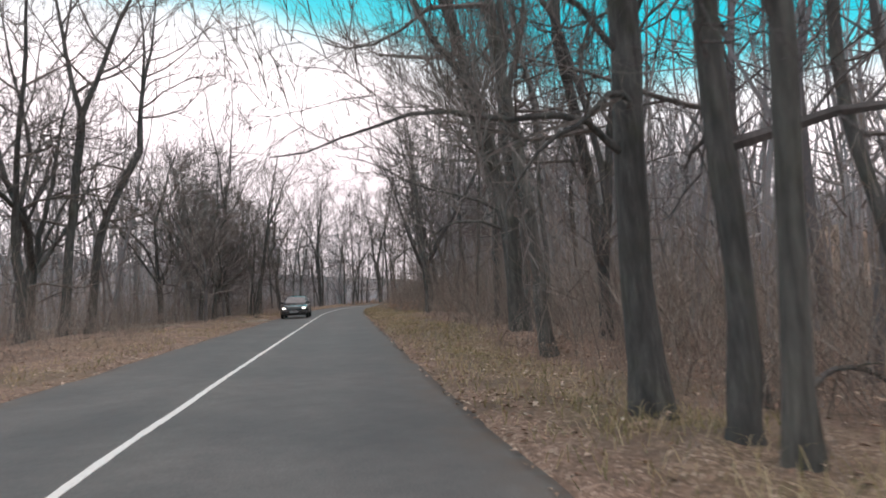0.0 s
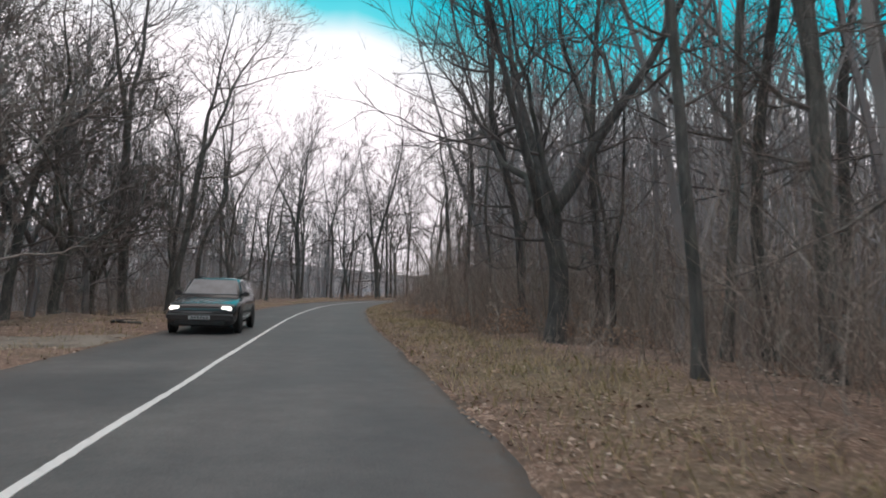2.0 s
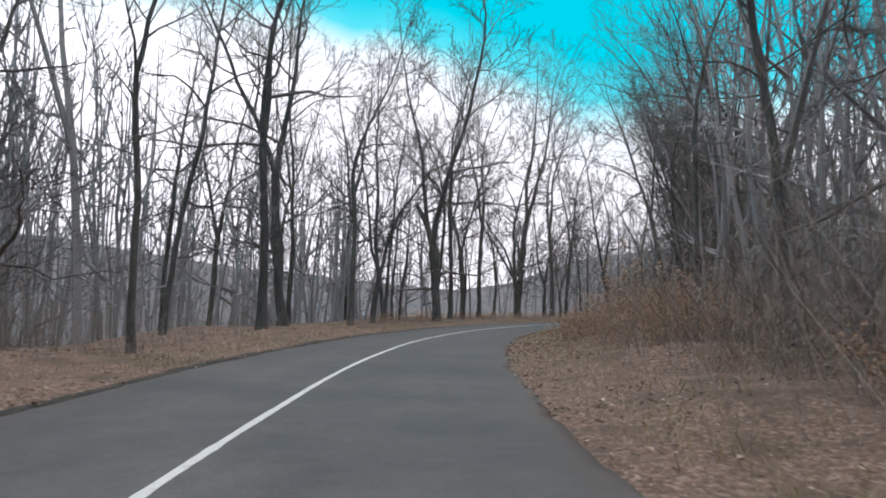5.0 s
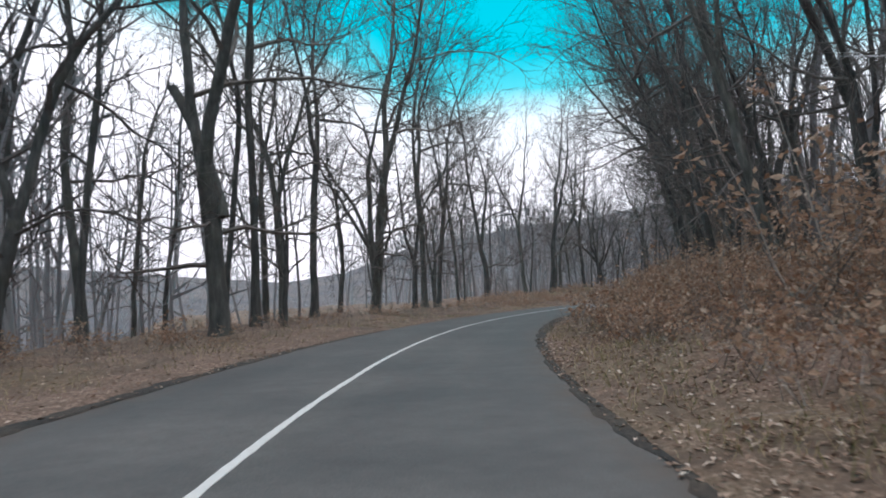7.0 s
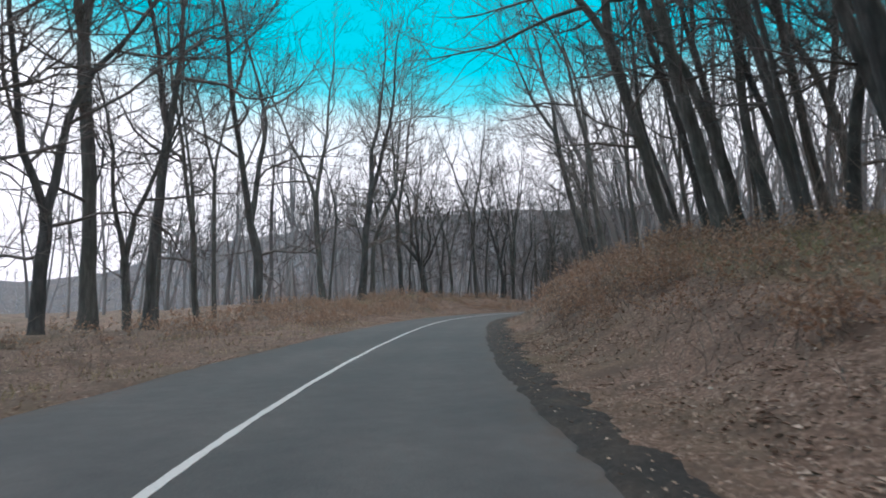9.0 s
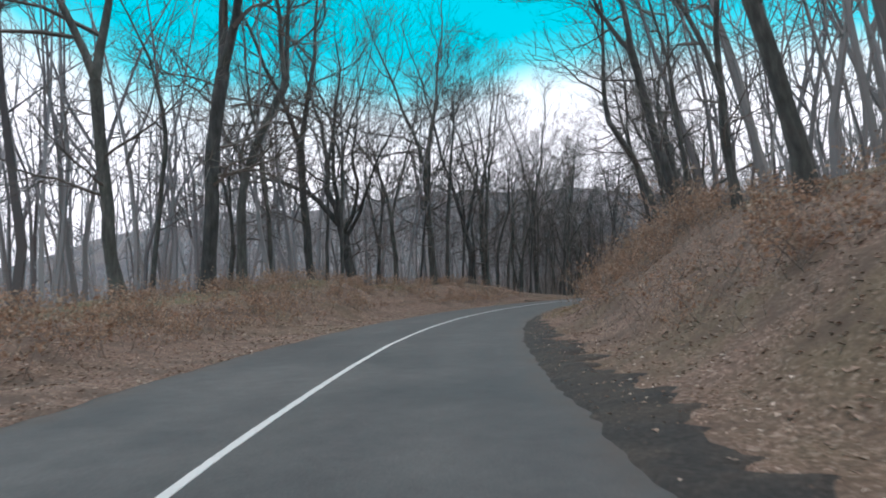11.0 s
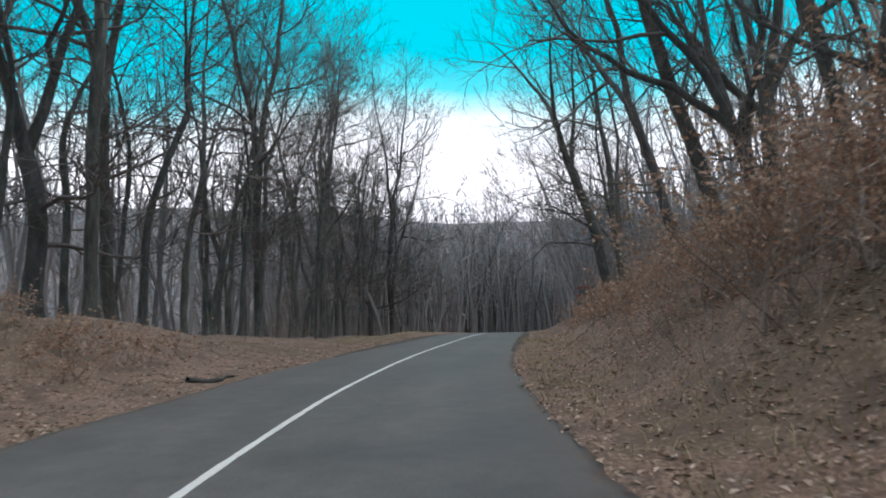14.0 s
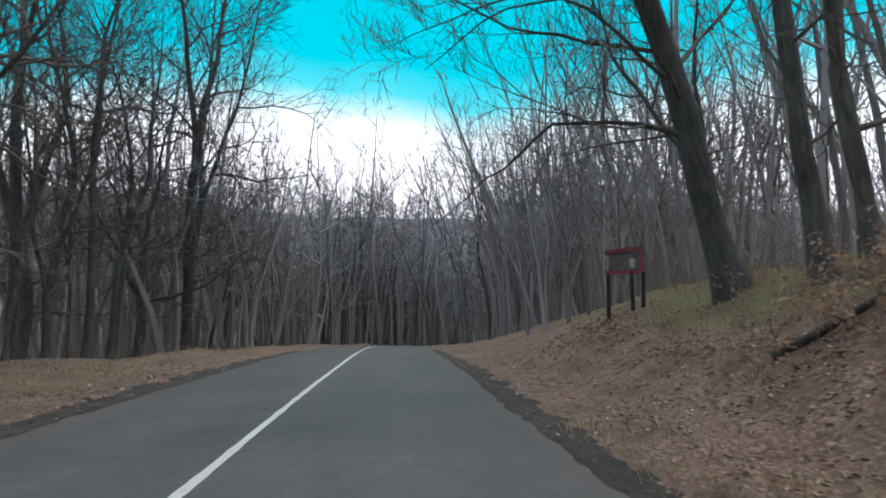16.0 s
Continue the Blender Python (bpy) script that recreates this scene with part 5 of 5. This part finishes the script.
fallen("fallen_branch", "long dark fallen branch lying up the leafy slope", 222.0, 5.9, 220.4, 8.6, 0.06, 3, 0.06, 6)
fallen("fallen_log", "short mossy rotten log lying at the road edge", 201.2, -3.15, 202.7, -2.85, 0.07, 5, 0.0, 1)
fallen("broken_branch", "thin broken branch propped among the verge trees", -5.2, 6.0, -3.2, 9.2, 0.05, 8, 0.5)
fallen("fallen_log", "pale weathered log lying on the grass verge", 36.0, -4.3, 37.6, -3.9, 0.06, 9, 0.0, 1)
fallen("fallen_branch", "dead branch lying across the leafy bank", 113.0, 6.4, 115.6, 7.2, 0.06, 12, 0.05)


# ---- the oncoming estate car ----
CAR_PAINT = material("dark_car_paint", plain((0.022, 0.023, 0.026), 0.26, 0.25, 30, 0.1, 0.7))
CAR_TRIM = material("black_plastic_trim", plain((0.018, 0.018, 0.019), 0.6))
CAR_GREY = material("grey_bumper_strip", plain((0.12, 0.12, 0.12), 0.5))
CAR_GLASS = material("dark_tinted_glass", plain((0.10, 0.115, 0.13), 0.08, 0.0, 4, 0.2, 0.6))
RUBBER = material("tyre_rubber", plain((0.02, 0.02, 0.02), 0.85))
ALLOY = material("grey_wheel_alloy", plain((0.35, 0.35, 0.36), 0.35, 0.9))
PLATE = material("white_plate", plain((0.42, 0.43, 0.45), 0.5))
INK = material("plate_ink", plain((0.02, 0.02, 0.02), 0.6))


def build_lamp(nt, b):
    v = tex(nt, 30, 2)
    nt.links.new(ramp_of(nt, v.outputs["Fac"], [(0.3, (0.8, 0.8, 0.78)), (0.7, (0.9, 0.9, 0.88))]), b.inputs["Base Color"])
    b.inputs["Emission Color"].default_value = (1.0, 0.95, 0.86, 1)
    b.inputs["Emission Strength"].default_value = 3.0
    b.inputs["Roughness"].default_value = 0.15


LAMP = material("lit_headlamp", build_lamp)


def loft(sections):
    """A closed skin through mirrored half sections: each a y and points (x, z) from the bottom middle to the top middle."""
    bm = bmesh.new()
    rings = []
    for y, half in sections:
        pts = half + [(-x, z) for x, z in reversed(half) if x > 1e-6]
        rings.append([bm.verts.new((x, y, z)) for x, z in pts])
    for a, b in zip(rings, rings[1:]):
        for i in range(len(a)):
            j = (i + 1) % len(a)
            bm.faces.new((a[i], a[j], b[j], b[i]))
    bm.faces.new(rings[0])
    bm.faces.new(list(reversed(rings[-1])))
    bmesh.ops.recalc_face_normals(bm, faces=bm.faces)
    return bm


def panel(corners, thick=0.012):
    """A thin plate with bevelled rim on four corners, standing out along its normal."""
    bm = bmesh.new()
    c = [Vector(p) for p in corners]
    n = (c[1] - c[0]).cross(c[3] - c[0]).normalized()
    mid = sum(c, Vector()) / 4
    low = [bm.verts.new(p - n * 0.01) for p in c]
    rim = [bm.verts.new(p + n * thick * 0.6) for p in c]
    top = [bm.verts.new(mid + (p - mid) * 0.97 + n * thick) for p in c]
    bm.faces.new(top)
    for a, b in ((low, rim), (rim, top)):
        for i in range(4):
            bm.faces.new((a[i], a[(i + 1) % 4], b[(i + 1) % 4], b[i]))
    bmesh.ops.recalc_face_normals(bm, faces=bm.faces)
    return bm


def block(x0, x1, y0, y1, z0, z1, soft=0.02):
    bm = bmesh.new()
    bmesh.ops.create_cube(bm, size=1, matrix=Matrix.Translation(((x0 + x1) / 2, (y0 + y1) / 2, (z0 + z1) / 2)) @ Matrix.Diagonal((x1 - x0, y1 - y0, z1 - z0, 1)))
    bmesh.ops.bevel(bm, geom=bm.edges[:], offset=soft, segments=2, affect="EDGES", clamp_overlap=True)
    return bm


def wheel_rings(profile, x, y, z, n=28):
    """A body turned about the axle: profile of (across, radius)."""
    bm = bmesh.new()
    rings = [[bm.verts.new((x + a, y + r * math.cos(k * 2 * math.pi / n), z + r * math.sin(k * 2 * math.pi / n))) for k in range(n)] for a, r in profile]
    for p, q in zip(rings, rings[1:]):
        for k in range(n):
            bm.faces.new((p[k], p[(k + 1) % n], q[(k + 1) % n], q[k]))
    bm.faces.new(rings[0])
    bm.faces.new(list(reversed(rings[-1])))
    bmesh.ops.recalc_face_normals(bm, faces=bm.faces)
    return bm


def estate_car(s, lat):
    car = new("estate_car")

    def lower(w, zb, zt, belt):
        return [(0.0, zb), (w * 0.80, zb), (w * 0.95, zb + 0.06), (w, zb + 0.20), (w, belt - 0.14), (w * 0.975, belt), (w * 0.90, zt), (w * 0.5, zt + 0.02), (0.0, zt + 0.025)]

    bm_part("body", loft([(2.16, lower(0.70, 0.24, 0.62, 0.58)), (2.10, lower(0.78, 0.20, 0.70, 0.66)), (1.85, lower(0.835, 0.19, 0.76, 0.72)), (1.2, lower(0.85, 0.19, 0.86, 0.82)),
                                 (0.85, lower(0.855, 0.19, 0.91, 0.88)), (0.0, lower(0.86, 0.19, 0.92, 0.90)), (-1.4, lower(0.86, 0.19, 0.93, 0.91)), (-1.95, lower(0.84, 0.20, 0.93, 0.91)),
                                 (-2.14, lower(0.80, 0.24, 0.90, 0.86)), (-2.20, lower(0.74, 0.30, 0.82, 0.76))]), CAR_PAINT, car, "dark glossy paint", True)

    def cabin(w0, w1, z0, z1):
        return [(0.0, z0), (w0, z0), (w0 * 0.35 + w1 * 0.65, z0 * 0.35 + z1 * 0.65), (w1, z1 - 0.05), (w1 * 0.9, z1), (0.0, z1 + 0.02)]

    bm_part("roof", loft([(0.92, cabin(0.76, 0.74, 0.86, 0.93)), (0.5, cabin(0.79, 0.70, 0.86, 1.19)), (0.12, cabin(0.80, 0.64, 0.86, 1.40)), (-0.6, cabin(0.80, 0.63, 0.86, 1.44)),
                          (-1.5, cabin(0.80, 0.62, 0.86, 1.43)), (-1.86, cabin(0.79, 0.61, 0.86, 1.38)), (-2.08, cabin(0.77, 0.70, 0.86, 1.05))]), CAR_PAINT, car, "", True)
    bm_part("windscreen", panel([(0.69, 0.86, 0.97), (-0.69, 0.86, 0.97), (-0.58, 0.20, 1.36), (0.58, 0.20, 1.36)], 0.035), CAR_GLASS, car, "pale reflecting windscreen")
    bm_part("rear_window", panel([(-0.66, -2.07, 1.08), (0.66, -2.07, 1.08), (0.56, -1.90, 1.34), (-0.56, -1.90, 1.34)], 0.03), CAR_GLASS, car, "dark glass")
    for side in (1, -1):
        for y0, y1, top0, top1 in ((0.55, -0.22, 0.16, -0.22), (-0.30, -1.06, -0.30, -1.02), (-1.14, -1.88, -1.10, -1.66)):
            c = [(side * 0.803, y0, 0.95), (side * 0.803, y1, 0.95), (side * 0.668, top1, 1.335), (side * 0.668, top0, 1.335)]
            bm_part("side_window", panel(c if side < 0 else c[::-1], 0.02), CAR_GLASS, car, "dark glass")
        bm_part("headlight", block(side * 0.48 if side > 0 else -0.74, 0.74 if side > 0 else -0.48, 2.05, 2.155, 0.575, 0.70, 0.03), LAMP, car, "lit headlight")
        bm_part("mirror", block(side * 0.88 - 0.09, side * 0.88 + 0.09, 0.50, 0.62, 0.94, 1.07, 0.03), CAR_PAINT, car)
        bm_part("roof_rail", block(side * 0.56 - 0.02, side * 0.56 + 0.02, -1.6, 0.0, 1.44, 1.48, 0.012), CAR_TRIM, car, "black roof rail")
        bm_part("side_strip", block(side * 0.865 - 0.012, side * 0.865 + 0.012, -1.4, 1.1, 0.50, 0.56, 0.008), CAR_TRIM, car, "black rubbing strip")
        bm_part("tail_light", block(side * 0.70 - 0.09, side * 0.70 + 0.09, -2.20, -2.08, 0.66, 0.92, 0.02), CAR_GREY, car)
        for y in (0.75, -0.30):
            bm_part("door_handle", block(side * 0.872 - 0.012, side * 0.872 + 0.012, y - 0.62, y - 0.46, 0.77, 0.80, 0.006), CAR_TRIM, car)
        for y in (1.34, -1.30):
            # no hole is cut: the opening's shade is a black disc on the body
            bm_part("wheel_arch", wheel_rings([(-0.02, 0.36), (0.012 * side, 0.365), (0.016 * side, 0.30)], side * 0.853, y, 0.33), CAR_TRIM, car, "black disc standing in for the shaded wheel opening")
            tyre = bm_part("wheel", wheel_rings([(-0.09, 0.22), (-0.09, 0.285), (-0.06, 0.305), (0.06, 0.305), (0.09, 0.285), (0.09, 0.22)], side * 0.80, y, 0.305), RUBBER, car, "black tyre on a grey rim", True)
            bm_part("rim", wheel_rings([(0.0, 0.21), (side * 0.085, 0.215), (side * 0.088, 0.19), (side * 0.06, 0.16), (side * 0.075, 0.05), (side * 0.08, 0.02)], side * 0.80, y, 0.305), ALLOY, tyre, "grey rim", True)
    bm_part("bumper", block(-0.80, 0.80, 2.02, 2.25, 0.34, 0.53, 0.05), CAR_PAINT, car)
    bm_part("bumper_strip", block(-0.79, 0.79, 2.22, 2.262, 0.47, 0.51, 0.012), CAR_GREY, car, "grey rubbing strip")
    bm_part("lower_intake", block(-0.6, 0.6, 2.12, 2.235, 0.24, 0.335, 0.02), CAR_TRIM, car, "black lower air intake")
    bm_part("rear_bumper", block(-0.80, 0.80, -2.28, -2.08, 0.32, 0.54, 0.05), CAR_PAINT, car)
    for k in range(3):
        bm_part("grille_bar", block(-0.46, 0.46, 2.10, 2.165 - 0.008 * k, 0.575 + 0.042 * k, 0.605 + 0.042 * k, 0.008), CAR_TRIM, car, "black grille bar")
    plate = bm_part("number_plate", block(-0.26, 0.26, 2.255, 2.275, 0.38, 0.465, 0.004), PLATE, car, "white number plate")
    for k in range(6):
        bm_part("plate_mark", block(-0.21 + 0.072 * k, -0.165 + 0.072 * k, 2.274, 2.279, 0.40, 0.45, 0.001), INK, plate)
    for x in (-0.35, 0.25):
        g = Geo()
        g.tube(np.array([(x, 0.90, 0.955), (x + 0.2, 0.83, 1.005), (x + 0.42, 0.80, 1.02)]), np.array([0.01, 0.008, 0.006]), 6)
        part("wiper", tri_mesh("wiper", *g.arrays(), CAR_TRIM), car)
    x, y = world_xy(s, lat)
    car.matrix_basis = pose(float(x), float(y), 0.012, 0, 0, math.degrees(float(np.interp(s, SG, PSI))) + 180)
    return tagged(car, "dark estate car with lit headlights facing along the other lane", "car")


estate_car(35.6, -1.45)


# ---- the board at the wood's edge ----
POST_WOOD = material("dark_stained_post", plain((0.035, 0.031, 0.029), 0.8, 0.0, 9, 0.35))
RED_PAINT = material("faded_red_paint", plain((0.30, 0.075, 0.085), 0.75, 0.0, 12, 0.35))
BOARD_WOOD = material("weathered_grey_board", plain((0.17, 0.155, 0.155), 0.85, 0.0, 7, 0.25))
PAPER = material("bleached_paper", plain((0.55, 0.53, 0.50), 0.8, 0.0, 15, 0.1))


def notice_board(x, y, heading):
    """Red-framed board on three dark posts, its face along -y."""
    board = new("notice_board")
    for px, lean in ((-0.40, 0.02), (0.17, -0.015), (0.40, 0.03)):
        g = Geo()
        zs = np.linspace(-0.3, 1.02, 6)
        g.tube(np.stack([px + lean * zs, 0.02 * np.sin(zs * 3 + px), zs], -1), 0.052 * (1 - 0.12 * np.linspace(0, 1, 6)), 8)
        part("post", tri_mesh("post", *g.arrays(), POST_WOOD, True), board, "dark round wooden post")
    bm_part("panel", block(-0.36, 0.36, -0.012, 0.012, 1.05, 1.50, 0.004), BOARD_WOOD, board, "weathered grey panel")
    bm_part("bottom_rail", block(-0.46, 0.42, -0.035, 0.035, 0.96, 1.06, 0.012), RED_PAINT, board, "faded red rail")
    bm_part("side_rail", block(0.34, 0.45, -0.032, 0.032, 1.055, 1.50, 0.012), RED_PAINT, board, "faded red upright")
    top = block(-0.46, 0.46, -0.06, 0.06, -0.05, 0.05, 0.014)
    bmesh.ops.transform(top, matrix=pose(0.0, 0.0, 1.54, 0, -7, 0), verts=top.verts)
    bm_part("top_rail", top, RED_PAINT, board, "slanting faded red rail")
    bm_part("paper", block(0.12, 0.24, -0.022, -0.014, 1.12, 1.34, 0.002), PAPER, board, "bleached sheet of paper")
    s, lat, _d = road_frame(np.array(x), np.array(y))
    board.matrix_basis = pose(x, y, float(ground_z(float(s), float(lat))) - 0.02, 0, 0, heading)
    return tagged(board, "small red-framed board on three dark posts at the wood's edge", "notice board")


notice_board(113.1, 169.2, -90.0)
